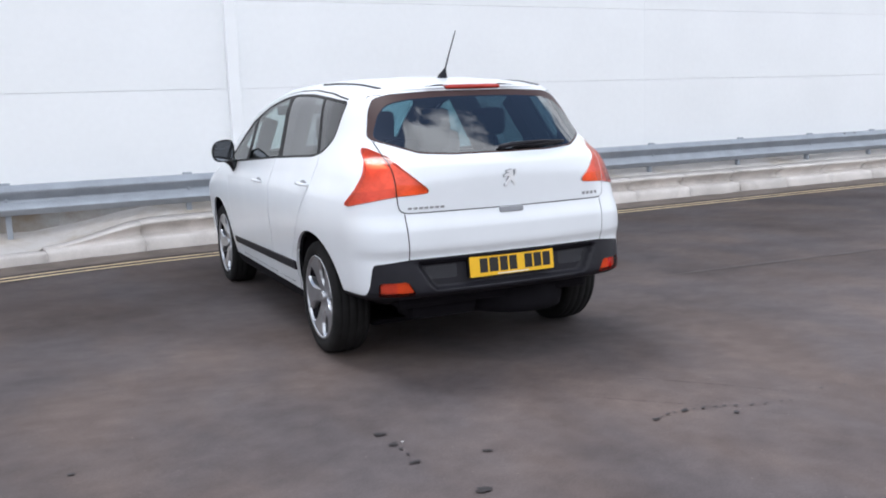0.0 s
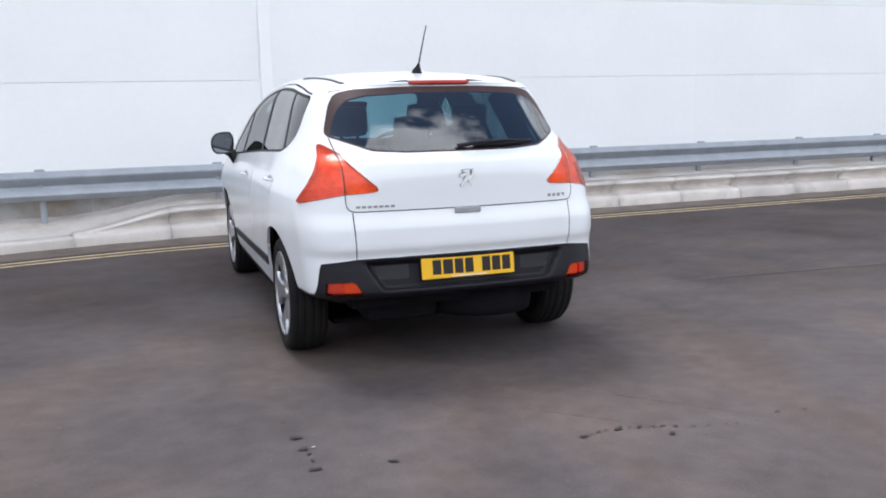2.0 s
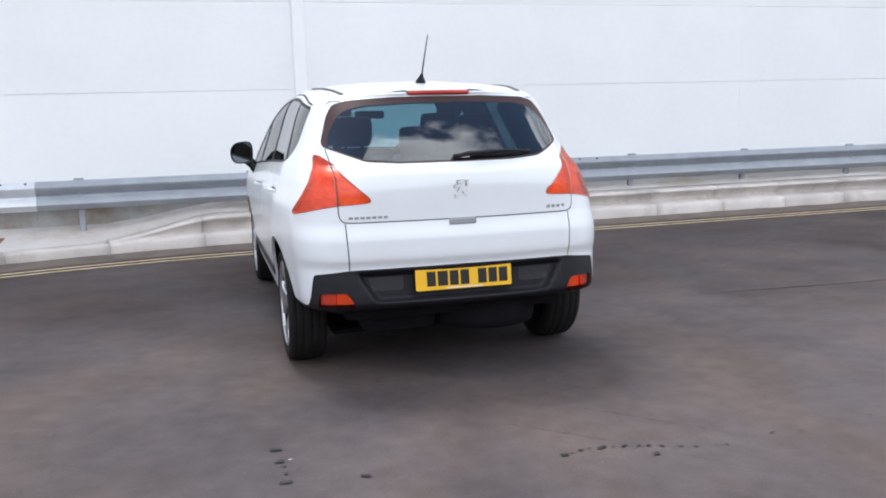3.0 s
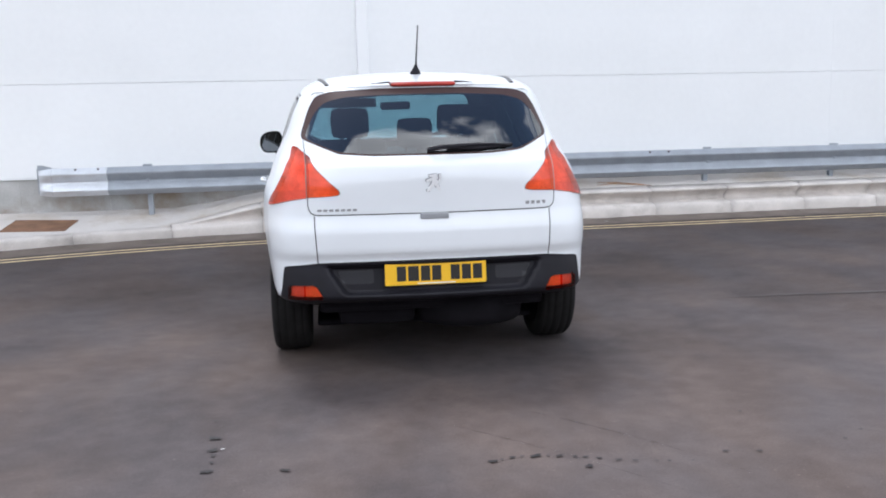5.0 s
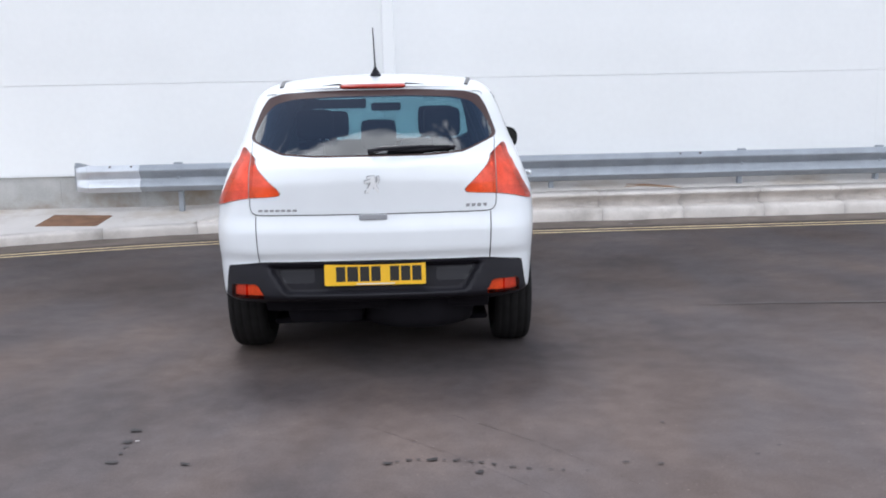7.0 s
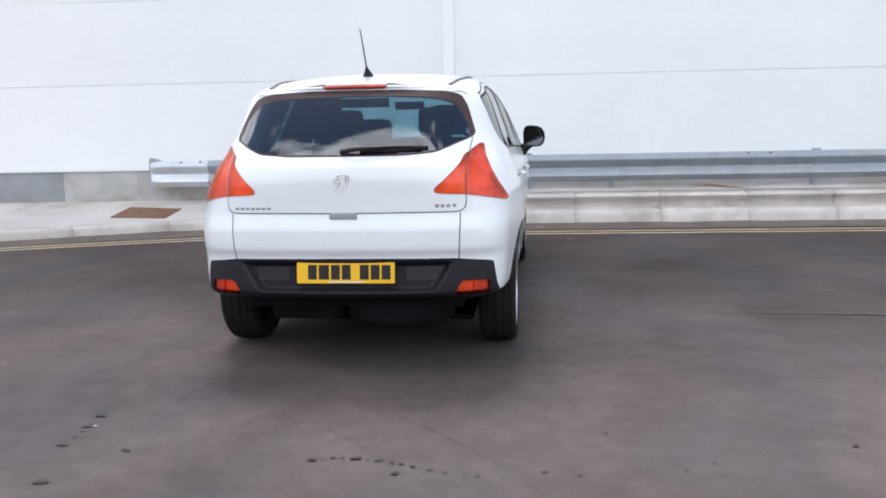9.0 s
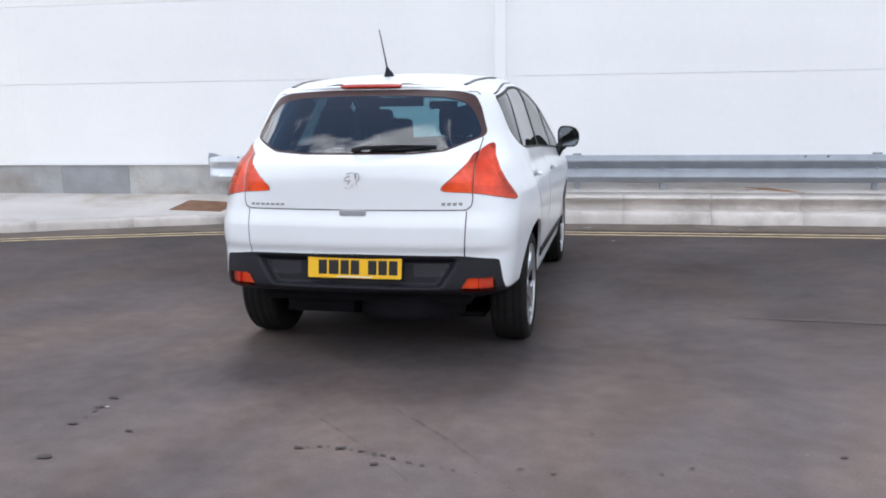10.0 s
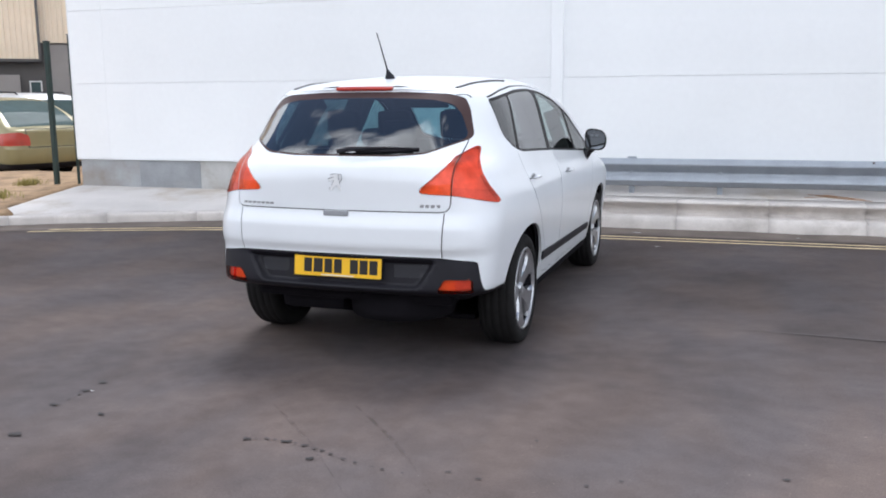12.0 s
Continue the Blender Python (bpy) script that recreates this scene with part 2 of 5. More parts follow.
CONCRETE = surface("pale concrete slab", (0.565, 0.535, 0.51), 0.88, vary=0.12, scale=1.5, fine=70, bump=0.002, bump_scale=120, dirt=((0.36, 0.29, 0.21), 1.1, 0.52, 0.78))
KERB = surface("cast concrete kerb", (0.60, 0.56, 0.525), 0.88, vary=0.16, scale=3, fine=80, each=0.05, bump=0.002, bump_scale=130, dirt=((0.21, 0.185, 0.16), 1.3, 0.53, 0.86))
GRIME = surface("gutter grime", (0.150, 0.122, 0.104), 0.95, vary=0.3, scale=3, fine=90, bump=0.003, bump_scale=100)
LINE_PAINT = surface("faded yellow line paint", (0.80, 0.63, 0.39), 0.8, vary=0.25, scale=6, fine=60, dirt=((0.16, 0.13, 0.11), 9.0, 0.56, 0.75))
GALV = surface("galvanised steel", (0.36, 0.39, 0.43), 0.55, metal=0.55, vary=0.12, scale=5, fine=60)
GALV_NEW = surface("bright galvanised steel", (0.68, 0.71, 0.75), 0.45, metal=0.7, vary=0.10, scale=5, fine=60)
RUST = surface("rusty cast iron", (0.20, 0.105, 0.06), 0.9, vary=0.3, scale=8, fine=120, bump=0.002, bump_scale=150)
WET = surface("dark wet drip", (0.030, 0.027, 0.028), 0.55, spec=0.2, vary=0.3, scale=12)
SOIL = surface("orange brown soil", (0.29, 0.195, 0.115), 0.95, vary=0.45, scale=4, fine=40, bump=0.01, bump_scale=30)
GRASS = surface("dry grass", (0.28, 0.24, 0.08), 0.9, vary=0.4, scale=3, fine=50)
CLADDING = surface("cream corrugated cladding", (0.86, 0.73, 0.57), 0.6, vary=0.08, scale=1.0)
DARK_WALL = surface("dark grey wall", (0.12, 0.112, 0.108), 0.85, vary=0.2, scale=1.0)
GREY_WALL = surface("grey wall", (0.30, 0.275, 0.26), 0.85, vary=0.15, scale=1.0)
FENCE_GREEN = surface("dark green fence paint", (0.012, 0.030, 0.026), 0.5, vary=0.15)
WHITE_FRAME = surface("white window frame", (0.75, 0.75, 0.73), 0.5, vary=0.05)
GOLD = surface("olive gold car paint", (0.265, 0.235, 0.12), 0.36, vary=0.08, scale=3, coat=0.25, metal=0.2)
SILVER = surface("silver car paint", (0.62, 0.64, 0.66), 0.36, vary=0.05, coat=0.25, metal=0.2)
BACKDROP = surface("dull brown backdrop", (0.065, 0.06, 0.05), 0.9, vary=0.3, scale=0.4, fine=6)
SEAM_GREY = surface("pale worn asphalt seam", (0.105, 0.091, 0.089), 0.85, vary=0.3, scale=5, fine=40, bump=0.002, bump_scale=120)
PAPER = surface("white paper", (0.42, 0.41, 0.40), 0.8)
TWIG = surface("brown twig", (0.34, 0.19, 0.10), 0.9, vary=0.3)
TAIL_RED = surface("red tail lamp", (0.40, 0.045, 0.028), 0.25, vary=0.2, coat=0.2)
DARK_GLASS = surface("dark car glass", (0.075, 0.105, 0.105), 0.10, spec=0.015, vary=0.1)

TYRE_MARK = bpy.data.materials.new("faint scuffed rubber")
TYRE_MARK.use_nodes = True


def build_scuff():
    n, l = TYRE_MARK.node_tree.nodes, TYRE_MARK.node_tree.links
    b, co, t, clear, mix, r = n["Principled BSDF"], n.new("ShaderNodeTexCoord"), n.new("ShaderNodeTexNoise"), n.new("ShaderNodeBsdfTransparent"), n.new("ShaderNodeMixShader"), n.new("ShaderNodeMapRange")
    b.inputs["Base Color"].default_value, b.inputs["Roughness"].default_value = (0.05, 0.044, 0.045, 1), 0.85
    t.inputs["Scale"].default_value, t.inputs["Detail"].default_value = 14, 5
    r.inputs["From Min"].default_value, r.inputs["From Max"].default_value, r.inputs["To Max"].default_value = 0.42, 0.68, 0.32
    l.new(co.outputs["Object"], t.inputs["Vector"]), l.new(t.outputs["Fac"], r.inputs["Value"]), l.new(r.outputs["Result"], mix.inputs["Fac"])
    l.new(clear.outputs["BSDF"], mix.inputs[1]), l.new(b.outputs["BSDF"], mix.inputs[2]), l.new(mix.outputs["Shader"], n["Material Output"].inputs["Surface"])


build_scuff()


# ---- building helpers ----
def part(name, bm, material, parent=None, label="", smooth=False):
    """Links a bmesh as one mesh object, under a thing or a part."""
    me = bpy.data.meshes.new(name)
    bm.to_mesh(me)
    bm.free()
    if smooth:
        me.shade_smooth()
    me.materials.append(material)
    ob = new(name, me)
    ob.parent = parent
    return tagged(ob, label)


def thing(name, label, category, m=None, group="", kind=""):
    ob = new(name)
    ob.empty_display_size = 0.1
    if m is not None:
        ob.matrix_world = m
    return tagged(ob, label, category, group, kind)


def box(bm, lo, hi, bevel=0.0, m=None):
    """A box from corner to corner, its edges rounded."""
    lo, hi = Vector(lo), Vector(hi)
    made = bmesh.ops.create_cube(bm, size=1.0, matrix=Matrix.Translation((lo + hi) / 2) @ Matrix.Diagonal((*(hi - lo), 1)))
    if bevel:
        edges = {e for v in made["verts"] for e in v.link_edges}
        made = bmesh.ops.bevel(bm, geom=list(edges), offset=bevel, segments=2, affect="EDGES", profile=0.6)
    if m is not None:
        bmesh.ops.transform(bm, matrix=m, verts=list({v for f in made.get("faces", []) for v in f.verts}) if bevel else made["verts"])
    return bm


def block(lo, hi, bevel=0.004):
    return box(bmesh.new(), lo, hi, bevel)


def sweep(points, profile, closed=True, up=Vector((0, 0, 1))):
    """A profile (across, up) carried along points, its ends closed. Across is to the right of the way."""
    bm, rings = bmesh.new(), []
    pts = [Vector(p) for p in points]
    for i, p in enumerate(pts):
        way = (pts[min(i + 1, len(pts) - 1)] - pts[max(i - 1, 0)]).normalized()
        across = way.cross(up).normalized()
        top = across.cross(way).normalized()
        rings.append([bm.verts.new(p + across * a + top * b) for a, b in profile])
    n = len(profile)
    for r, s in zip(rings, rings[1:]):
        for j in range(n if closed else n - 1):
            bm.faces.new((r[j], r[(j + 1) % n], s[(j + 1) % n], s[j]))
    if closed:
        bm.faces.new(rings[0]), bm.faces.new(rings[-1][::-1])
    bmesh.ops.recalc_face_normals(bm, faces=bm.faces)
    return bm


def lathe(profile, steps=48, m=None):
    """A profile (radius, along x) turned round the x axis, closed to a ring."""
    bm, rings = bmesh.new(), []
    for i in range(steps):
        a = 2 * math.pi * i / steps
        rings.append([bm.verts.new((h, r * math.cos(a), r * math.sin(a))) for r, h in profile])
    n = len(profile)
    for i in range(steps):
        r, s = rings[i], rings[(i + 1) % steps]
        for j in range(n):
            bm.faces.new((r[j], s[j], s[(j + 1) % n], r[(j + 1) % n]))
    bmesh.ops.recalc_face_normals(bm, faces=bm.faces)
    if m is not None:
        bmesh.ops.transform(bm, matrix=m, verts=bm.verts)
    return bm


def tube(points, radii, sides=10):
    """A round bar along points, with a radius at each."""
    bm, rings = bmesh.new(), []
    pts = [Vector(p) for p in points]
    for i, (p, r) in enumerate(zip(pts, radii)):
        way = (pts[min(i + 1, len(pts) - 1)] - pts[max(i - 1, 0)]).normalized()
        a = way.cross(Vector((1, 0, 0)) if abs(way.x) < 0.8 else Vector((0, 1, 0))).normalized()
        b = way.cross(a)
        rings.append([bm.verts.new(p + r * (a * math.cos(t) + b * math.sin(t))) for t in (2 * math.pi * k / sides for k in range(sides))])
    for r, s in zip(rings, rings[1:]):
        for j in range(sides):
            bm.faces.new((r[j], r[(j + 1) % sides], s[(j + 1) % sides], s[j]))
    bm.faces.new(rings[0]), bm.faces.new(rings[-1][::-1])
    bmesh.ops.recalc_face_normals(bm, faces=bm.faces)
    return bm


def prism(outline, thick, m, bevel=0.0):
    """A flat outline in x and y, thick along z, set at the pose m."""
    bm = bmesh.new()
    face = bm.faces.new([bm.verts.new((x, y, 0)) for x, y in outline])
    out = bmesh.ops.extrude_face_region(bm, geom=[face])
    bmesh.ops.translate(bm, vec=(0, 0, thick), verts=[g for g in out["geom"] if isinstance(g, bmesh.types.BMVert)])
    bmesh.ops.recalc_face_normals(bm, faces=bm.faces)
    if bevel:
        bmesh.ops.bevel(bm, geom=bm.edges[:], offset=bevel, segments=2, affect="EDGES")
    bmesh.ops.transform(bm, matrix=m, verts=bm.verts)
    return bm


# ---- ground, road edge and wall ----
def wall_y(x):
    return 6.22 + 0.03 * x


def kerb_y(x):
    """The kerb's foot, straight along the wall and then curving towards the road."""
    return 5.50 + 0.03 * x - (0.052 * (x + 0.5) ** 2 if x < -0.5 else 0.0)


def raised(x):
    """How far the tall safety kerb has risen out of the plain one: 0 to 1."""
    t = min(1, max(0, (x + 2.22) / 1.15))
    return 0.0 if x < -2.22 else .14 + .86 * t * t * (3 - 2 * t)


def kerb_top(x):
    return 0.13 + 0.21 * raised(x)


def ground_sheet():
    bm = bmesh.new()
    xs = [-900, -200, -60, -30, -16, -12] + [x * 0.5 for x in range(-20, 33)] + [20, 30, 60, 200, 900]
    ys = [-900, -200, -60, -30, -16, -10] + [y * 0.5 for y in range(-16, 25)] + [16, 20, 30, 60, 200, 900]
    grid = []
    for x in xs:
        row = []
        for y in ys:
            near = math.exp(-((x / 14) ** 2 + (y / 14) ** 2))
            row.append(bm.verts.new((x, y, (0.002 * noise.noise(Vector((x * .5, y * .5, 0))) - 0.002) * near if y > -3 else -0.002 * near)))
        grid.append(row)
    for a, b in zip(grid, grid[1:]):
        for j in range(len(ys) - 1):
            bm.faces.new((a[j], b[j], b[j + 1], a[j + 1]))
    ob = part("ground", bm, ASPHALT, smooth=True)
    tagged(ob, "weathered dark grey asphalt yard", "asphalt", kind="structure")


def ribbon(f, x0, x1, width, z, n=120):
    bm, prev = bmesh.new(), None
    for k in range(n + 1):
        x = x0 + (x1 - x0) * k / n
        slope = (f(x + .01) - f(x - .01)) / .02
        nx, ny = -slope / math.hypot(1, slope), 1 / math.hypot(1, slope)
        now = [bm.verts.new((x + nx * d, f(x) + ny * d, z)) for d in (-width / 2, width / 2)]
        if prev:
            bm.faces.new((prev[0], now[0], now[1], prev[1]))
        prev = now
    return bm


def road_edge():
    tagged(part("gutter", ribbon(lambda x: kerb_y(x) - .16, -9, 20, .36, .0045), GRIME), "dirty gutter strip beside the kerb", "gutter", kind="structure")
    bm, prev = bmesh.new(), None
    for k in range(300):
        x = -9 + 29 * k / 299
        rise = .030 + .012 * noise.noise(Vector((x * 1.7, 0, 3)))
        now = [bm.verts.new((x, kerb_y(x) - d, z)) for d, z in ((.16 + .04 * noise.noise(Vector((x * 1.3, 4, 0))), .0035), (.07, rise * .45), (-.012, rise))]
        if prev:
            for j in range(2):
                bm.faces.new((prev[j], now[j], now[j + 1], prev[j + 1])).smooth = True
        prev = now
    tagged(part("gutter_dirt", bm, GRIME), "brown dirt heaped along the kerb foot", "dirt", kind="structure")
    for off, end in ((.655, -5.55), (.490, -5.45)):
        # the lines draw nearer to the kerb round the bend
        tagged(part("yellow_line", ribbon(lambda x: kerb_y(x) - off + .055 * max(0, -3.4 - x) ** 1.5, end, 20, .052, .0055), LINE_PAINT), "faded yellow painted line along the kerb", "road line", group="double yellow lines", kind="structure")
    kerb = thing("kerb", "pale cast concrete kerb stones stained with dirt", "kerb", kind="structure")
    edges = [-2.22 - .95 * k for k in range(11, -1, -1)] + [-1.27, -.385, .50] + [1.39 + .955 * k for k in range(20)]
    for a, b in zip(edges, edges[1:]):
        bm, rings = bmesh.new(), []
        for k in range(9):
            gap = .0016 if a > -2.3 else .0004
            x = a + gap + (b - a - 2 * gap) * k / 8
            slope = (kerb_y(x + .01) - kerb_y(x - .01)) / .02
            nx, ny = -slope / math.hypot(1, slope), 1 / math.hypot(1, slope)
            r, top = raised(x), kerb_top(x)
            plain = [(0, -.05), (0, .02), (.002, .06), (.004, .09), (.008, .110), (.014, .120), (.022, .126), (.035, .129), (.05, .130), (.06, .130), (.07, .130), (.08, .130), (.09, .130), (.12, .131), (.18, .132), (.18, -.05)]
            tall = [(0, -.05), (0, .03), (.012, .10), (.026, .142), (.050, .160), (.165, .166), (.212, .174), (.232, .192), (.224, .224), (.190, .258), (.148, .282), (.122, .298), (.124, .315), (.152, .327), (.36, .345), (.36, -.05)]
            prof = [(p[0] + (q[0] - p[0]) * r, p[1] + (q[1] - p[1]) * r) for p, q in zip(plain, tall)]
            rings.append([bm.verts.new((x + nx * d, kerb_y(x) + ny * d, z)) for d, z in prof])
        n = len(rings[0])
        for p, q in zip(rings, rings[1:]):
            for j in range(n):
                bm.faces.new((p[j], p[(j + 1) % n], q[(j + 1) % n], q[j])).smooth = True
        bm.faces.new(rings[0]), bm.faces.new(rings[-1][::-1])
        bmesh.ops.recalc_face_normals(bm, faces=bm.faces)
        part("kerb_stone", bm, KERB, kerb)
    # paved strip between kerb and wall
    bm, prev = bmesh.new(), None
    for k in range(140):
        x = -7.0 + 26 * k / 139
        y0, y1 = kerb_y(x) + .17 + .17 * raised(x), wall_y(x) + .10
        z0, z1 = kerb_top(x) - .003, .265 + .180 * raised(x)
        now = [bm.verts.new((x, y0 + (y1 - y0) * t, z0 + (z1 - z0) * t + .004 * noise.noise(Vector((x, t * 3, 5))))) for t in (0, .2, .4, .6, .8, 1)]
        if prev:
            for j in range(5):
                bm.faces.new((prev[j], now[j], now[j + 1], prev[j + 1]))
        prev = now
    tagged(part("pavement", bm, CONCRETE, smooth=True), "pale concrete strip between kerb and wall, dirt-stained", "pavement", kind="structure")


def verge_z(x, y):
    slab = max(.08, min(.30, .127 + .138 * (y - 3.47) / 2.65))
    return slab * max(0, min(1, (x + 15) / 5)) * max(0, min(1, (11 - y) / 4)) + .015 + .035 * min(1, max(0, -6.6 - x)) * noise.noise(Vector((x * .9, y * .9, 2)))


def verge():
    bm, grid = bmesh.new(), []
    for i in range(50):
        y = -4.0 + 16.7 * i / 49
        if y > 5.95:
            right = -6.93
        elif y > 4.0:
            right = -6.45 - .48 * (y - 4.0) / 1.95
        else:
            right = -.75 - math.sqrt((5.30 - y) / .052)
        row = []
        for j in range(30):
            x = right - 12 * max(0, 1 - j / 28)
            row.append(bm.verts.new((x, y, verge_z(x, y) - (.12 if j == 29 else 0))))
        grid.append(row)
    for a, b in zip(grid, grid[1:]):
        for j in range(29):
            bm.faces.new((a[j], a[j + 1], b[j + 1], b[j]))
    tagged(part("verge", bm, SOIL, smooth=True), "orange-brown soil verge beside the building corner", "soil", kind="structure")
    bm, rnd = bmesh.new(), random.Random(4)
    for k in range(4400):
        x, y = rnd.uniform(-11, -7.1), rnd.uniform(3.6, 6.6)
        if k >= 4000:
            x, y = (rnd.gauss(-7.74, .09), rnd.gauss(5.86, .09)) if k % 2 else (rnd.gauss(-7.2, .12), rnd.gauss(4.74, .12))
        elif noise.noise(Vector((x * .9, y * .9, 7))) < .02 + .25 * max(0, x + 8.6):
            continue
        h, a, w = rnd.uniform(.04, .13), rnd.uniform(0, 6.28), rnd.uniform(.006, .012)
        z = verge_z(x, y) - .01
        d = Vector((math.cos(a), math.sin(a), 0))
        tip = Vector((x, y, z + h)) + Vector((rnd.uniform(-.05, .05), rnd.uniform(-.05, .05), 0))
        bm.faces.new([bm.verts.new(Vector((x, y, z)) - d * w), bm.verts.new(Vector((x, y, z)) + d * w), bm.verts.new(tip)])
    tagged(part("grass", bm, GRASS), "dry grass tufts on the verge", "grass", kind="stuff")


def wall():
    w = thing("wall_north", "white clad building wall with horizontal panel joints", "wall", kind="structure")
    turn = pose(0, 6.22, 0, 0, 0, math.degrees(math.atan(.03)))
    x0, x1, high = -6.95, 22.0, 8.68
    core = part("wall_core", block((x0 + .02, .055, 0), (x1, .40, high), .003), JOINT, w, "grey joint backing")
    core.matrix_basis = turn
    edges = [x0, -6.40, -.08, 5.90, 12.1, x1]
    zs = [.65, 1.69, 2.68, 3.68, 4.68, 5.68, 6.68, 7.68, 8.68]
    for a, b in zip(edges, edges[1:]):
        for lo, hi in zip(zs, zs[1:]):
            ob = part("panel", block((a + .0004, 0, lo + .0015), (b - .0004, .05, hi - .0015), .002), PANEL, w)
            ob.matrix_basis = turn
    part("cover_strip", sweep([(0, 0, .65), (0, 0, high)], [(-.150, .002), (-.146, .052), (-.138, .060), (-.018, .060), (-.010, .052), (-.006, .002)], up=Vector((0, -1, 0))), COVER, w, "bright white cover strip").matrix_basis = turn
    part("corner_trim", block((x0 - .012, -.006, .65), (x0 - .001, .42, high), .003), COVER, w).matrix_basis = turn
    part("drip_trim", block((x0, -.012, .636), (x1, .02, .648), .002), COVER, w).matrix_basis = turn
    x = x0 + .04
    k = 0
    while x < 20:
        wide = .97
        stone = (PLINTH, PLINTH_DARK, PLINTH_PALE)[min(k, 2)]
        part("plinth_block", block((x + .001, .012, .0), (x + wide - .001, .052, .634), .003), stone, w).matrix_basis = turn
        x += wide
        k += 1
    part("end_wall", block((x0 + .012, .42, 0), (x0 + .06, 14, high), .004), COVER, w, "white end wall").matrix_basis = turn


def guard_rail():
    rail = thing("guard_rail", "galvanised steel crash barrier on short posts before the wall", "guard rail")
    back = lambda x: wall_y(x) - .27
    wave = [(.0, .156), (.012, .156), (.022, .150), (.074, .108), (.083, .100), (.084, .090), (.078, .076), (.034, .022), (.022, .008),
            (.020, -.004), (.026, -.018), (.070, -.066), (.082, -.082), (.084, -.092), (.076, -.104), (.024, -.150), (.012, -.156), (.0, -.156)]
    prof = wave + [(a - .005, b * .985) for a, b in wave[::-1]]
    zc = .612

    def beam(x0, x1, lift, n):
        return sweep([(x, back(x) - lift, zc) for x in np.linspace(x0, x1, n)], prof)

    for a, b in ((-3.02, 3.48), (3.48, 9.9), (9.9, 16.3), (16.3, 19.5)):
        part("beam", beam(a, b + .004, .0, 24), GALV, rail, smooth=False)
    part("end_beam", beam(-3.55, -2.97, .006, 8), GALV_NEW, rail, "bright new end section")
    # flattened flared tip
    bm, rings = bmesh.new(), []
    for x, k in ((-3.55, 1.0), (-3.61, .72), (-3.66, .38), (-3.70, .06)):
        rings.append([bm.verts.new((x, back(x) - .006 - a * k, zc + b * (.86 + .14 * k))) for a, b in wave])
    for p, q in zip(rings, rings[1:]):
        for j in range(len(wave) - 1):
            bm.faces.new((p[j], q[j], q[j + 1], p[j + 1]))
    part("end_tip", bm, GALV_NEW, rail, "bright flattened tip")
    part("end_plate", block((-3.72, back(-3.6) + .004, .50), (-3.50, back(-3.6) + .012, .77), .003), GALV, rail, "grey end plate")
    part("end_bracket", prism([(-3.71, .60), (-3.68, .60), (-3.68, .755), (-3.55, .775), (-3.66, .805), (-3.71, .805)], .01, pose(0, back(-3.7) + .02, 0, 90, 0, 0)), GALV, rail, "grey end bracket")
    for x in (-2.54, -.72, .85, 1.82, 4.12, 5.82, 7.54, 9.03, 10.5, 12.2, 13.9, 15.6, 17.3):
        foot = .17 if x < -1 else .26
        part("post", block((x - .028, back(x) + .030, foot), (x + .028, back(x) + .090, .745), .006), GALV, rail)
        part("spacer", block((x - .05, back(x) - .012, .455), (x + .05, back(x) + .03, .79 if x != 1.82 else .70), .008), GALV, rail)
        for dz in (0.0,):
            part("bolt", block((x - .016, back(x) - .034, zc + dz - .016), (x + .016, back(x) - .018, zc + dz + .016), .005), GALV, rail)
    for a in (-3.30, -3.06, 3.36, 3.60, 9.78, 10.02):
        part("bolt", block((a - .012, back(a) - .052, zc + .128), (a + .012, back(a) - .02, zc + .15), .004), DISC, rail)
    return rail


ground_sheet()
road_edge()
verge()
wall()
guard_rail()


# ---- the car's shape ----
def curve(v, xs, ys):
    """A smooth curve through knots."""
    xs, ys = np.asarray(xs, float), np.asarray(ys, float)
    h, d = np.diff(xs), np.diff(ys) / np.diff(xs)
    m = np.empty_like(xs)
    m[0], m[-1] = d[0], d[-1]
    m[1:-1] = np.where(d[:-1] * d[1:] > 0, 2 * d[:-1] * d[1:] / (d[:-1] + d[1:] + 1e-12), 0)
    v = np.clip(v, xs[0], xs[-1])
    i = np.clip(np.searchsorted(xs, v) - 1, 0, len(xs) - 2)
    t = (v - xs[i]) / h[i]
    return (ys[i] * (1 + 2 * t) * (1 - t) ** 2 + m[i] * h[i] * t * (1 - t) ** 2
            + ys[i + 1] * t * t * (3 - 2 * t) + m[i + 1] * h[i] * t * t * (t - 1))


def smax(a, b, k):
    h = np.maximum(k - np.abs(a - b), 0) / k
    return np.maximum(a, b) + h * h * k / 4


def step(v, lo, hi):
    t = np.clip((v - lo) / (hi - lo), 0, 1)
    return t * t * (3 - 2 * t)


def outline(px, py, poly):
    """Signed distance to a closed outline, minus inside."""
    poly = np.asarray(poly, float)
    best, inside = np.full(np.shape(px), 1e9), np.zeros(np.shape(px), bool)
    for (ax, ay), (bx, by) in zip(poly, np.roll(poly, -1, axis=0)):
        ex, ey = bx - ax, by - ay
        t = np.clip(((px - ax) * ex + (py - ay) * ey) / (ex * ex + ey * ey), 0, 1)
        best = np.minimum(best, (px - ax - t * ex) ** 2 + (py - ay - t * ey) ** 2)
        inside ^= ((ay > py) != (by > py)) & (px < ex * (py - ay) / (by - ay + 1e-15) + ax)
    return np.where(inside, -1, 1) * np.sqrt(best)


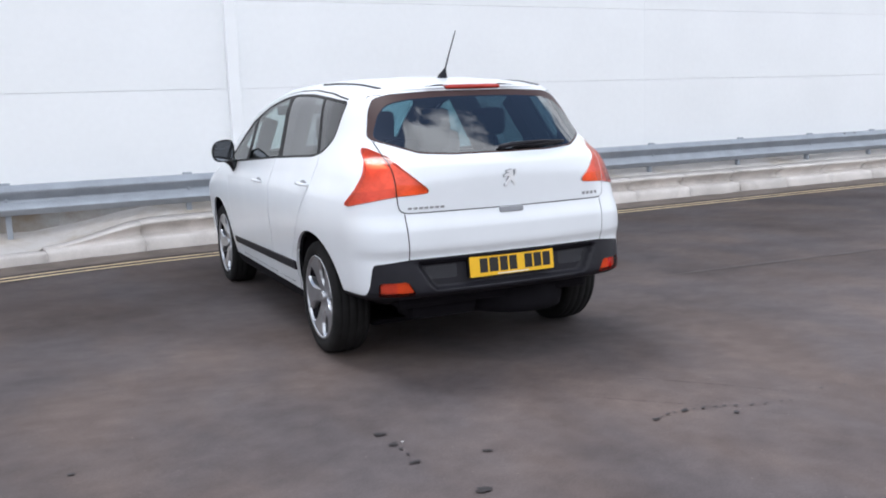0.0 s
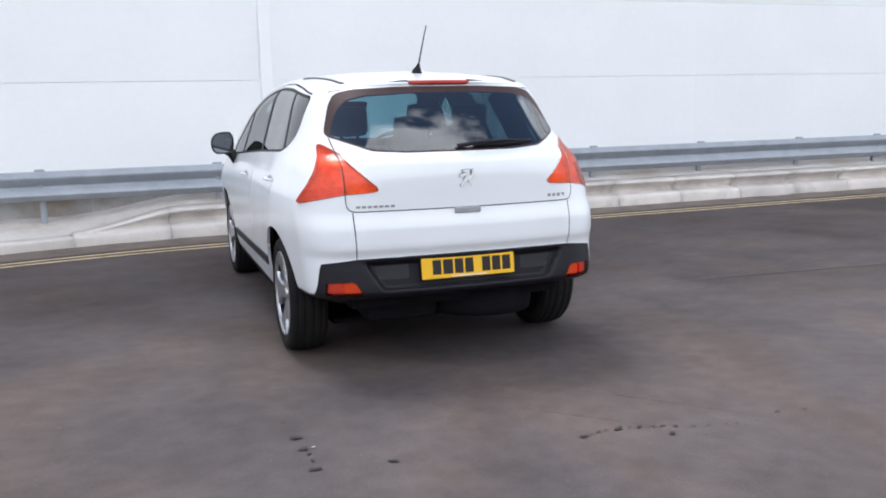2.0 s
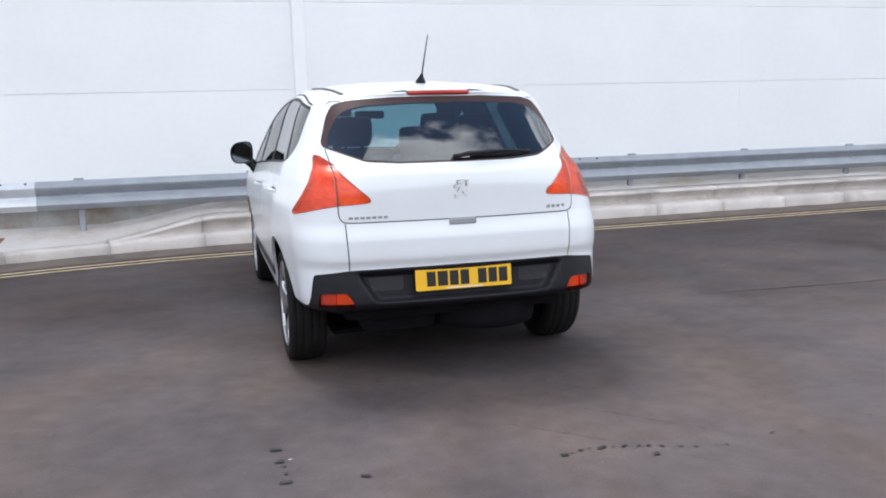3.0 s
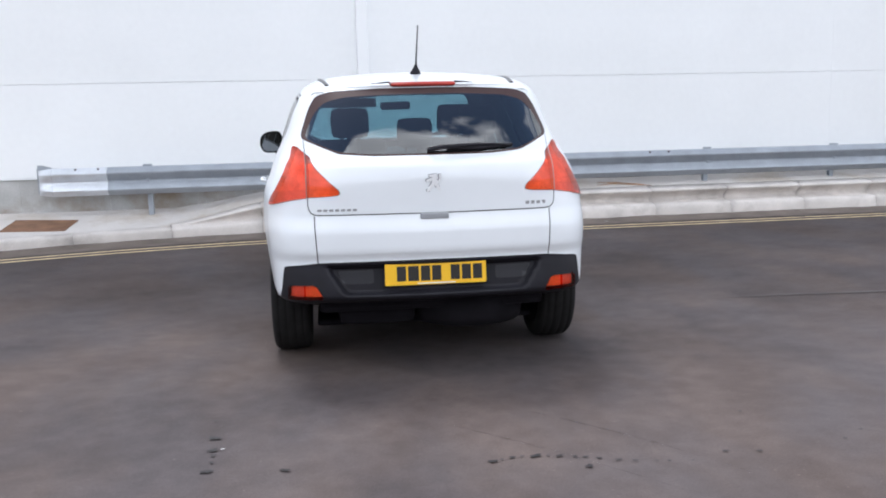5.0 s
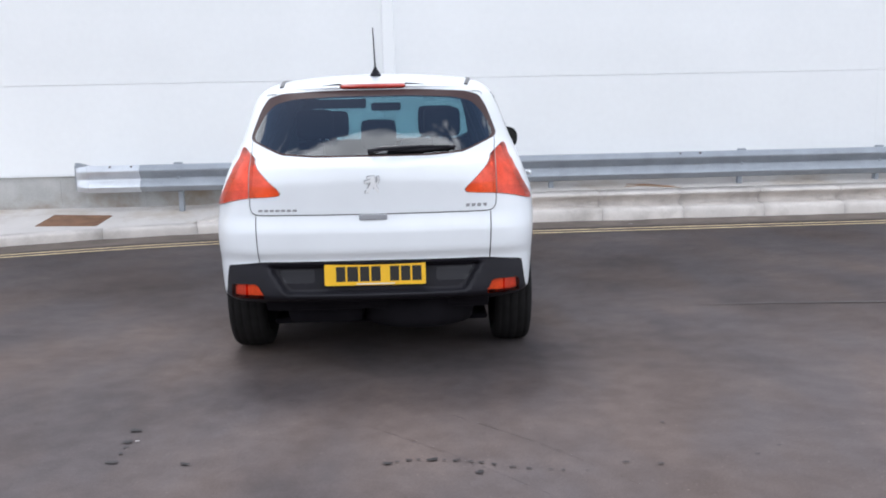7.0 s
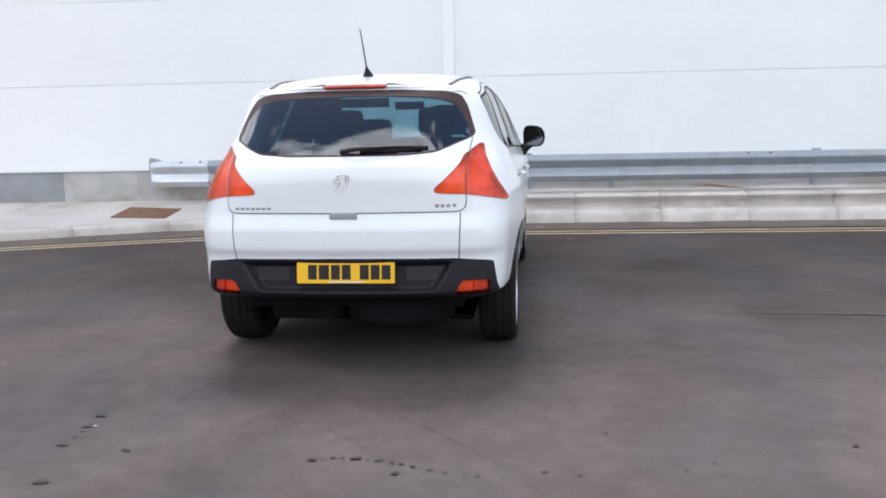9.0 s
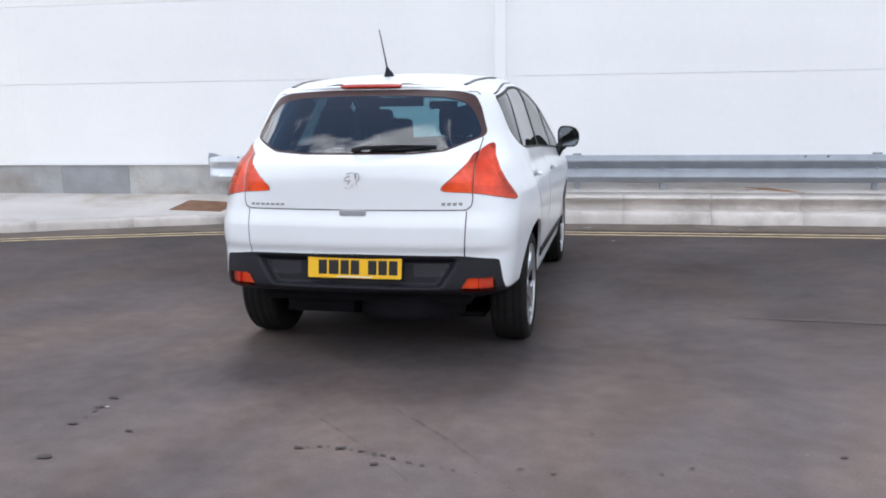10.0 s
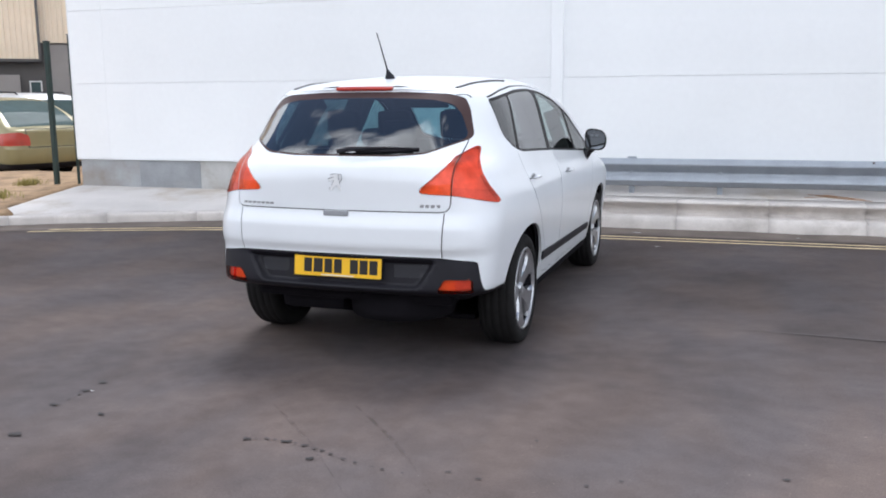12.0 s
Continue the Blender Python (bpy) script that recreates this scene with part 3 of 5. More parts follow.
def rounded(points, r=0.03, steps=5):
    """An outline with its corners rounded."""
    out, n = [], len(points)
    for i in range(n):
        a, p, b = (np.array(points[j % n], float) for j in (i - 1, i, i + 1))
        la, lb = np.linalg.norm(a - p), np.linalg.norm(b - p)
        u, w = p + (a - p) * min(r / la, 0.45), p + (b - p) * min(r / lb, 0.45)
        out += [tuple((1 - t) ** 2 * u + 2 * t * (1 - t) * p + t * t * w) for t in (k / steps for k in range(steps + 1))]
    return out


class Shell:
    """A closed skin, found along rays from an inner box to where a body function is zero, and cut along lines into regions."""

    def __init__(self, body, lo, hi, steps, fans):
        self.body = body
        axes = []
        for l, h, n, (fa, fb) in zip(lo, hi, steps, fans):
            low = [l - math.tan(radians(45) * (1 - k / fa)) for k in range(fa)]
            high = [h + math.tan(radians(45) * (k + 1) / fb) for k in range(fb)]
            axes.append(np.array(low + list(np.linspace(l, h, n + 1)) + high))
        lo, hi = np.array(lo), np.array(hi)
        pts, quads, base = [], [], 0
        for ax in range(3):
            u, v = (ax + 1) % 3, (ax + 2) % 3
            for end in (0, -1):
                gu, gv = np.meshgrid(axes[u], axes[v], indexing="ij")
                q = np.empty((*gu.shape, 3))
                q[..., u], q[..., v], q[..., ax] = gu, gv, axes[ax][end]
                nu, nv = gu.shape
                idx = base + np.arange(nu * nv).reshape(nu, nv)
                f = np.stack([idx[:-1, :-1], idx[1:, :-1], idx[1:, 1:], idx[:-1, 1:]], -1).reshape(-1, 4)
                quads.append(f if end else f[:, ::-1])
                pts.append(q.reshape(-1, 3))
                base += nu * nv
        pts, quads = np.concatenate(pts), np.concatenate(quads)
        _, first, back = np.unique(np.round(pts, 5), axis=0, return_index=True, return_inverse=True)
        pts, quads = pts[first], back.reshape(-1)[quads]
        p = np.clip(pts, lo, hi)
        d = pts - p
        d /= np.linalg.norm(d, axis=1, keepdims=True)
        near, far = np.zeros(len(p)), np.full(len(p), 2.5)
        for _ in range(34):
            mid = (near + far) / 2
            out = body(p + d * mid[:, None]) > 0
            far, near = np.where(out, mid, far), np.where(out, near, mid)
        self.v = p + d * near[:, None]
        self.t = np.concatenate([quads[:, [0, 1, 2]], quads[:, [0, 2, 3]]])
        self.label = np.zeros(len(self.t), int)
        self.names = ["rest"]

    def grad(self, p):
        e, g = 2e-4, np.empty_like(p)
        for i in range(3):
            s = np.zeros(3)
            s[i] = e
            g[:, i] = (self.body(p + s) - self.body(p - s)) / (2 * e)
        return g

    def cut(self, f):
        """Splits the triangles along f = 0."""
        val = f(self.v)
        val = np.where(np.abs(val) < 2e-4, 2e-4, val)
        sg = val > 0
        mixed = np.nonzero(sg[self.t].any(1) & ~sg[self.t].all(1))[0]
        if not len(mixed):
            return
        made, fresh, tris, labels = {}, [], [], []

        def between(a, b):
            key = (a, b) if a < b else (b, a)
            if key not in made:
                made[key] = len(self.v) + len(fresh)
                s = val[key[0]] / (val[key[0]] - val[key[1]])
                fresh.append(self.v[key[0]] * (1 - s) + self.v[key[1]] * s)
            return made[key]

        for k in mixed:
            a, b, c = self.t[k]
            if sg[a] == sg[b]:
                a, b, c = c, a, b
            elif sg[a] == sg[c]:
                a, b, c = b, c, a
            ab, ac = between(a, b), between(a, c)
            tris += [(a, ab, ac), (ab, b, c), (ab, c, ac)]
            labels += [self.label[k]] * 3
        fresh = np.array(fresh)
        g = self.grad(fresh)
        fresh -= g * (self.body(fresh) / (g * g).sum(1))[:, None]
        keep = np.ones(len(self.t), bool)
        keep[mixed] = False
        self.v = np.concatenate([self.v, fresh])
        self.t = np.concatenate([self.t[keep], np.array(tris)])
        self.label = np.concatenate([self.label[keep], np.array(labels)])

    def region(self, name, f, only=None, over=None):
        """Names what lies inside f; over: the names that it may take from."""
        self.cut(f)
        mid = self.v[self.t].mean(1)
        hit = f(mid) < 0
        if only is not None:
            hit &= only(mid)
        if over is not None:
            hit &= np.isin(self.label, [self.names.index(o) for o in over if o in self.names])
        if name not in self.names:
            self.names.append(name)
        self.label[hit] = self.names.index(name)

    def seam(self, name, f, width, only, over=None):
        """Names a thin band along f = 0."""
        self.cut(lambda p: f(p) - width)
        self.cut(lambda p: f(p) + width)
        mid = self.v[self.t].mean(1)
        hit = (np.abs(f(mid)) < width) & only(mid)
        if over is not None:
            hit &= np.isin(self.label, [self.names.index(o) for o in over if o in self.names])
        if name not in self.names:
            self.names.append(name)
        self.label[hit] = self.names.index(name)

    def finish(self):
        g = self.grad(self.v)
        self.n = g / np.linalg.norm(g, axis=1, keepdims=True)

    def skin(self, names, name, material, parent, label="", lift=0.0, depth=0.012, where=None):
        """One mesh of the regions named, lifted along the normals, with a rim of that depth round its border."""
        pick = np.isin(self.label, [self.names.index(o) for o in names if o in self.names])
        if where is not None:
            pick &= where(self.v[self.t].mean(1))
        tri = self.t[pick]
        if not len(tri):
            return None
        used, flat = np.unique(tri, return_inverse=True)
        tri = flat.reshape(-1, 3)
        v, n = self.v[used] + self.n[used] * lift, self.n[used]
        faces, normals = tri.tolist(), n.copy()
        if depth:
            edges = np.concatenate([tri[:, [0, 1]], tri[:, [1, 2]], tri[:, [2, 0]]])
            have = {(a, b) for a, b in edges.tolist()}
            rim = [(a, b) for a, b in edges.tolist() if (b, a) not in have]
            ids = sorted({a for e in rim for a in e})
            at = {a: k for k, a in enumerate(ids)}
            base = len(v)
            v = np.concatenate([v, v[ids], v[ids] - n[ids] * depth])
            normals = np.concatenate([normals, np.zeros((2 * len(ids), 3))])
            k = len(ids)
            faces += [(base + at[b], base + at[a], base + k + at[a], base + k + at[b]) for a, b in rim]
        me = bpy.data.meshes.new(name)
        me.from_pydata(v.tolist(), [], faces)
        me.shade_smooth()
        me.normals_split_custom_set_from_vertices(normals.tolist())
        me.materials.append(material)
        ob = new(name, me)
        ob.parent = parent
        return tagged(ob, label)


AXLE_R, AXLE_F, HUB_Z = 0.765, 3.378, 0.325


def side_sheet(y, z):
    w = curve(z, [.18, .28, .42, .60, .78, .92, 1.04, 1.16, 1.30, 1.44, 1.56, 1.70],
                 [.78, .835, .868, .888, .900, .890, .848, .806, .756, .702, .636, .520])
    plan = curve(y, [-.1, .1, .3, .55, .85, 1.3, 2.6, 3.4, 3.8, 4.2, 4.4], [.90, .925, .948, .984, 1.010, 1.0, 1.0, 1.0, .98, .91, .85])
    upper = step(z, 1.05, 1.3) * (1 - step(y, .2, 1.0)) * 0.060
    return w * (plan - upper)


RECESS = rounded([(-.575, .618), (.575, .618), (.465, .440), (-.465, .440)], .05)


def rear_sheet(x, z):
    c = curve(z, [.16, .28, .38, .43, .46, .56, .63, .69, .77, .87, 1.02, 1.10, 1.16, 1.24, 1.34, 1.44, 1.50, 1.60],
                 [.56, .42, .16, -.020, -.040, -.028, -.018, -.036, -.034, -.008, -.006, .008, .070, .148, .248, .342, .400, .470])
    q = curve(z, [.3, .8, 1.0, 1.2, 1.4, 1.6], [.10, .10, .11, .22, .20, .16])
    pane = step(z, 1.12, 1.18) * (1 - step(z, 1.49, 1.53))
    c = c + pane * (.070 + .85 * (z - 1.16) + .36 * (z - 1.16) ** 2 - c)
    q = q + pane * (.212 - q)
    c = c - .034 * step(z, 1.497, 1.520) * (1 - step(x, .50, .62))
    dent = 0.048 * step(-outline(x, z, RECESS), 0.0, 0.036)
    return c + q * x * x + dent


def roof_sheet(x, y):
    c = curve(y, [-.2, .42, .60, .80, 1.2, 1.7, 2.1, 2.5, 2.9, 3.25, 3.45, 3.8, 4.15, 4.4],
                 [1.42, 1.525, 1.553, 1.579, 1.603, 1.612, 1.598, 1.535, 1.39, 1.20, 1.09, 1.00, .90, .74])
    return c - .11 * x * x


def front_sheet(x, z):
    return curve(z, [.16, .3, .45, .6, .8, 1.0], [4.24, 4.32, 4.345, 4.335, 4.28, 4.15]) - .22 * x * x


def car_body(p):
    x, y, z = np.abs(p[..., 0]), p[..., 1], p[..., 2]
    f = smax(x - side_sheet(y, z), rear_sheet(x, z) - y, curve(z, [.3, .7, 1.0, 1.5], [.20, .24, .32, .26]))
    f = smax(f, y - front_sheet(x, z), .3)
    f = smax(f, z - roof_sheet(x, y), curve(y, [.2, .45, .8, 1.5, 3, 4.4], [.02, .026, .10, .12, .14, .14]))
    return smax(f, curve(y, [0, .45, 1.0, 3.0, 3.9, 4.4], [.31, .31, .20, .19, .22, .26]) + .09 * step(x, .55, .80) * (1 - step(y, .55, .95)) - z, .06)


def build_car():
    car = thing("car", "white five-door family car with orange-red tail lamps parked on asphalt", "car")
    sh = Shell(car_body, (-.5, .80, .50), (.5, 3.4, .85), (44, 92, 17), ((24, 24), (34, 18), (32, 40)))
    ax = lambda p: np.abs(p[:, 0])
    wrap = lambda p: np.abs(p[:, 0]) + 0.5 * np.maximum(p[:, 1], 0)
    behind = lambda p: p[:, 1] < 0.75
    flank = lambda p: np.abs(p[:, 0]) > 0.5

    def yz(poly):
        return lambda p: np.where(np.abs(p[:, 0]) > .5, outline(p[:, 1], p[:, 2], poly), 1.0)

    # the black lower bumper, then the rear opening lines
    black = rounded([(-1, .638), (.60, .628), (.815, .606), (.838, .49), (.865, .440), (1.4, .425), (1.4, 0), (-1, 0)], .02)
    for d in (.002, .018, .034):
        sh.cut(lambda p, d=d: np.where(p[:, 1] < .5, outline(p[:, 0], p[:, 2], RECESS) + d, 1.0))
    sh.region("bumper", lambda p: np.where(p[:, 1] < .62, outline(wrap(p), p[:, 2], black), 1.0))
    sh.region("under", lambda p: p[:, 2] - .305, over=["rest"])
    gate = rounded([(-1, .865), (.606, .868), (.633, .895), (.634, 1.12), (.652, 1.24), (.60, 1.480), (-1, 1.486)], .03)
    gate_f = lambda p: np.where(p[:, 1] < .7, outline(ax(p), p[:, 2], gate), 1.0)
    sh.region("tailgate", gate_f, over=["rest"])
    low = rounded([(-1, .60), (.592, .60), (.602, .80), (.603, .90), (-1, .90)], .01)
    low_f = lambda p: np.where(p[:, 1] < .5, outline(ax(p), p[:, 2], low), 1.0)
    sh.region("gate_panel", low_f, over=["rest"])
    window = rounded([(-1, 1.152), (.30, 1.154), (.47, 1.166), (.655, 1.238), (.665, 1.262), (.618, 1.40), (.580, 1.462), (.50, 1.484), (.25, 1.496), (-1, 1.500)], .02)
    win_f = lambda p: np.where(p[:, 1] < .8, outline(ax(p), p[:, 2], window), 1.0)
    for zz in (1.4985, 1.504, 1.510, 1.516):
        sh.cut(lambda p, zz=zz: np.where((p[:, 1] < .62) & (ax(p) < .66), p[:, 2] - zz, 1.0))
    sh.region("border", win_f, over=["tailgate", "rest"])
    clear = rounded([(-1, 1.162), (.30, 1.164), (.47, 1.177), (.630, 1.238), (.642, 1.264), (.590, 1.37), (.535, 1.428), (.43, 1.453), (.2, 1.464), (-1, 1.468)], .03)
    sh.region("glass", lambda p: np.where(p[:, 1] < .8, outline(ax(p), p[:, 2], clear), 1.0), over=["border"])
    lamp = rounded([(.478, .972), (.50, .966), (.655, .957), (.76, .942), (.965, .905), (.985, .915), (.905, 1.00), (.862, 1.07), (.858, 1.13),
                    (.886, 1.19), (.872, 1.202), (.84, 1.198), (.71, 1.152), (.575, 1.060), (.484, .992)], .018)
    lamp_f = lambda p: np.where((p[:, 1] < .6) & (np.abs(p[:, 0]) > .4), outline(wrap(p), p[:, 2], lamp), 1.0)
    sh.region("lamp_inner", lamp_f, over=["tailgate"])
    sh.region("lamp_low", lambda p: np.maximum(lamp_f(p), p[:, 2] - 1.012 - .05 * (np.abs(p[:, 0]) - .55)), over=["lamp_inner"])
    sh.region("lamp_outer", lamp_f, over=["rest"])
    sh.region("lamp_foot", lambda p: np.maximum(lamp_f(p), p[:, 2] - .990 + .10 * (wrap(p) - .76)), over=["lamp_outer"])
    sh.seam("lamp_rim", lamp_f, .0018, behind, over=["tailgate", "rest"])
    sh.seam("seam", gate_f, .0028, lambda p: ((p[:, 2] < 1.235) | ((p[:, 2] > 1.462) & (ax(p) > .53))) & (p[:, 1] < .7), over=["rest", "tailgate", "gate_panel", "lamp_inner", "lamp_low", "lamp_outer", "lamp_foot", "lamp_rim"])
    sh.seam("seam", low_f, .003, lambda p: (p[:, 2] < .862) & (p[:, 1] < .5), over=["rest", "gate_panel"])
    reflector = rounded([(.568, .444), (.750, .440), (.748, .512), (.610, .516)], .008)
    sh.region("reflector", lambda p: np.where(p[:, 1] < .5, outline(ax(p), p[:, 2], reflector), 1.0), over=["bumper"])
    sh.region("reflector_edge", lambda p: np.where((p[:, 1] < .5) & (p[:, 2] < .6), .668 - ax(p), 1.0), over=["reflector"])
    brake_f = lambda p: np.where(p[:, 1] < .62, outline(ax(p), p[:, 2], rounded([(-1, 1.504), (.168, 1.504), (.178, 1.513), (.168, 1.527), (-1, 1.528)], .006)), 1.0)
    sh.region("brake", brake_f, over=["rest", "tailgate", "border"])
    sh.seam("brake_rim", brake_f, .003, lambda p: (p[:, 1] < .62) & (np.abs(p[:, 0]) < .2), over=["rest", "tailgate", "brake"])
    sh.region("inlay", lambda p: np.where(p[:, 1] < .5, outline(ax(p), p[:, 2], rounded([(.315, .510), (.470, .510), (.500, .578), (.315, .578)], .012)), 1.0), over=["bumper"])
    # the flanks
    lights = rounded([(.625, 1.454), (.90, 1.482), (1.30, 1.512), (1.65, 1.521), (1.95, 1.506), (2.25, 1.454), (2.60, 1.340), (2.98, 1.095), (2.98, 1.028),
                      (2.60, 1.050), (1.70, 1.105), (1.05, 1.134), (.86, 1.142), (.735, 1.170), (.650, 1.24)], .035)
    lights_f = yz(lights)
    sh.region("pillar", lights_f, over=["rest"])
    pane = lambda p: lights_f(p) + .015
    along = lambda p, yt, yb: p[:, 1] - (yb + (yt - yb) * (p[:, 2] - 1.12) / .39)
    for name, lo, hi in (("quarter_glass", None, (.995, .76)), ("rear_side_glass", (1.03, .795), (1.72, 1.565)), ("front_side_glass", (1.795, 1.64), (2.46, 2.44)), ("corner_glass", (2.51, 2.49), None)):
        def pane_f(p, lo=lo, hi=hi):
            f = pane(p)
            if lo:
                f = np.maximum(f, -along(p, *lo))
            if hi:
                f = np.maximum(f, along(p, *hi))
            return f
        sh.region(name, pane_f, over=["pillar"])
    frame_line = rounded([(.61, 1.460), (.90, 1.503), (1.30, 1.533), (1.68, 1.540), (2.0, 1.521), (2.3, 1.465), (2.66, 1.348), (3.05, 1.11), (3.05, .6), (.9, .6), (.62, 1.3)], .03)
    sh.seam("seam", yz(frame_line), .0042, lambda p: (p[:, 2] > 1.30) & (p[:, 1] > .64) & flank(p), over=["rest"])
    rear_door = rounded([(1.69, .335), (1.69, 1.20), (.80, 1.22), (.755, 1.12), (.80, .96), (1.10, .64), (1.235, .50), (1.27, .335)], .05)
    front_door = rounded([(1.70, .335), (2.78, .335), (2.90, .55), (2.98, .95), (2.98, 1.20), (1.70, 1.20)], .05)
    sh.region("rear_door", yz(rear_door), only=flank, over=["rest"])
    sh.region("front_door", yz(front_door), only=flank, over=["rest"])
    for poly in (rear_door, front_door):
        sh.seam("seam", yz(poly), .003, lambda p: flank(p) & (p[:, 2] < 1.15), over=["rest", "rear_door", "front_door"])
    sh.region("strip", yz(rounded([(1.15, .438), (2.88, .405), (2.88, .452), (1.15, .492)], .008)), only=flank, over=["rest", "rear_door", "front_door", "seam"])
    # windscreen
    screen = rounded([(-1, 2.36), (.50, 2.44), (.60, 2.62), (.68, 3.22), (.52, 3.36), (-1, 3.42)], .06)
    sh.region("screen", lambda p: np.where(p[:, 2] > 1.0, outline(ax(p), p[:, 1], screen), 1.0), only=lambda p: p[:, 2] > 1.0, over=["rest"])
    # wheel openings
    for c in (AXLE_R, AXLE_F):
        ring = lambda p, c=c: np.where(np.abs(p[:, 0]) > .52, np.hypot(p[:, 1] - c, (p[:, 2] - .335) * 1.0) - .390, 1.0)
        sh.region("opening", ring, only=lambda p: np.abs(p[:, 0]) > .52)
    sh.finish()

    body = sh.skin(["rest"], "body", PAINT, car, depth=.016)
    gate_ob = sh.skin(["tailgate"], "tailgate", PAINT, car, depth=.016)
    sh.skin(["gate_panel"], "bumper_panel", PAINT, car, depth=.016)
    sh.skin(["seam"], "panel_gap", DARK, body, "dark panel gap", lift=-.003, depth=0)
    sh.skin(["under"], "underbody", UNDER, car, "dark underbody", depth=.01)
    bumper = sh.skin(["bumper"], "bumper", BLACK_PLASTIC, car, "black grained plastic lower bumper", depth=.02)
    sh.skin(["border"], "window_border", BORDER, gate_ob, "black glass border", lift=-.002, depth=.01)
    sh.skin(["glass"], "rear_window", REAR_GLASS, gate_ob, "tinted rear window", lift=-.002, depth=0)
    sh.skin(["screen"], "windscreen", SCREEN_GLASS, car, "clear windscreen", lift=-.004, depth=0)
    sh.skin(["brake"], "brake_lamp", BRAKE_RED, gate_ob, "dark red high brake lamp", lift=.004, depth=.015)
    sh.skin(["brake_rim"], "brake_lamp_seal", DARK, gate_ob, "dark lamp seal", lift=-.003, depth=0)
    sh.skin(["rest", "tailgate", "gate_panel", "rear_door", "front_door", "seam", "strip"], "cabin_lining", LINING, car, "dark cabin lining", lift=-.035, depth=0)
    for s in (-1, 1):
        on = lambda p, s=s: p[:, 0] * s > 0
        sh.skin(["inlay"], "bumper_inlay", INLAY, bumper, "smooth dark inlay", where=on, lift=-.0025, depth=0)
        sh.skin(["rear_door"], "rear_door", PAINT, car, where=on, depth=.016)
        sh.skin(["front_door"], "front_door", PAINT, car, where=on, depth=.016)
        sh.skin(["strip"], "rubbing_strip", BLACK_PLASTIC, car, "black rubbing strip", where=on, lift=.010, depth=.016)
        sh.skin(["pillar"], "window_pillar", WINDOW_SEAL, car, "black window frame", where=on, lift=-.002, depth=.012)
        sh.skin(["quarter_glass"], "quarter_glass", SIDE_GLASS, car, "grey privacy glass", where=on, lift=-.004, depth=0)
        sh.skin(["rear_side_glass"], "rear_side_glass", SIDE_GLASS, car, "grey privacy glass", where=on, lift=-.004, depth=0)
        sh.skin(["front_side_glass"], "front_side_glass", FRONT_GLASS, car, "clear glass", where=on, lift=-.004, depth=0)
        sh.skin(["corner_glass"], "corner_glass", FRONT_GLASS, car, "clear glass", where=on, lift=-.004, depth=0)
        lamp_ob = sh.skin(["lamp_outer"], "tail_lamp", LENS, car, "orange-red tail lamp lens", where=on, lift=.006, depth=0)
        sh.skin(["lamp_foot"], "tail_lamp_foot", LENS_FOOT, lamp_ob, "deeper red lower lens", where=on, lift=.006, depth=0)
        sh.skin(["lamp_outer", "lamp_foot"], "lamp_reflector", REFLECTOR, lamp_ob, "silvery reflector", where=on, lift=-.022, depth=-.0278)
        sh.skin(["lamp_inner"], "tailgate_lamp", LENS_DEEP, gate_ob, "orange-red tailgate lamp lens", where=on, lift=.006, depth=0)
        sh.skin(["lamp_low"], "tailgate_lamp_base", LENS_ORANGE, gate_ob, "bright orange-red lower lens", where=on, lift=.006, depth=0)
        sh.skin(["lamp_inner", "lamp_low"], "lamp_reflector", REFLECTOR, car, "silvery reflector", where=on, lift=-.022, depth=-.0278)
        sh.skin(["lamp_rim"], "lamp_seal", DARK, car, "dark lamp seal", where=on, lift=-.001, depth=0)
        sh.skin(["reflector"], "bumper_lamp", LENS_ORANGE, bumper, "orange-red bumper lamp", where=on, lift=.004, depth=.02)
        sh.skin(["reflector_edge"], "bumper_lamp_edge", LENS_FOOT, bumper, "deep red lamp half", where=on, lift=.004, depth=.02)
        sh.skin(["reflector", "reflector_edge"], "lamp_reflector", REFLECTOR, car, "silvery reflector", where=on, lift=-.018, depth=0)
        # wheel housings
        for c in (AXLE_R, AXLE_F):
            bm, rings = bmesh.new(), []
            for k in range(25):
                a = radians(-4 + (166 if c == AXLE_R else 188) * k / 24)
                rings.append([bm.verts.new((s * xx, c + math.cos(a) * rr, .335 + math.sin(a) * rr)) for xx, rr in ((.84, .402), (.55, .405), (.52, .30), (.52, .02))])
            for r, q in zip(rings, rings[1:]):
                for j in range(3):
                    bm.faces.new((r[j], r[j + 1], q[j + 1], q[j]))
            part("wheel_housing", bm, UNDER, car, "dark wheel housing", smooth=True)
    return car, sh


car, shell = build_car()


def surface_at(x, y, z, axis):
    """The car skin's place from (x, y, z) along one axis."""
    p = np.array([[x, y, z]], float)
    out = {"x": (math.copysign(1, x), 0, 0), "y": (0, -1, 0), "z": (0, 0, 1)}[axis]
    p -= np.array(out) * 0.15
    near, far = 0.0, 0.6
    for _ in range(30):
        mid = (near + far) / 2
        near, far = (near, mid) if car_body(p + np.array(out) * mid)[0] > 0 else (mid, far)
    return Vector((p + np.array(out) * near)[0])


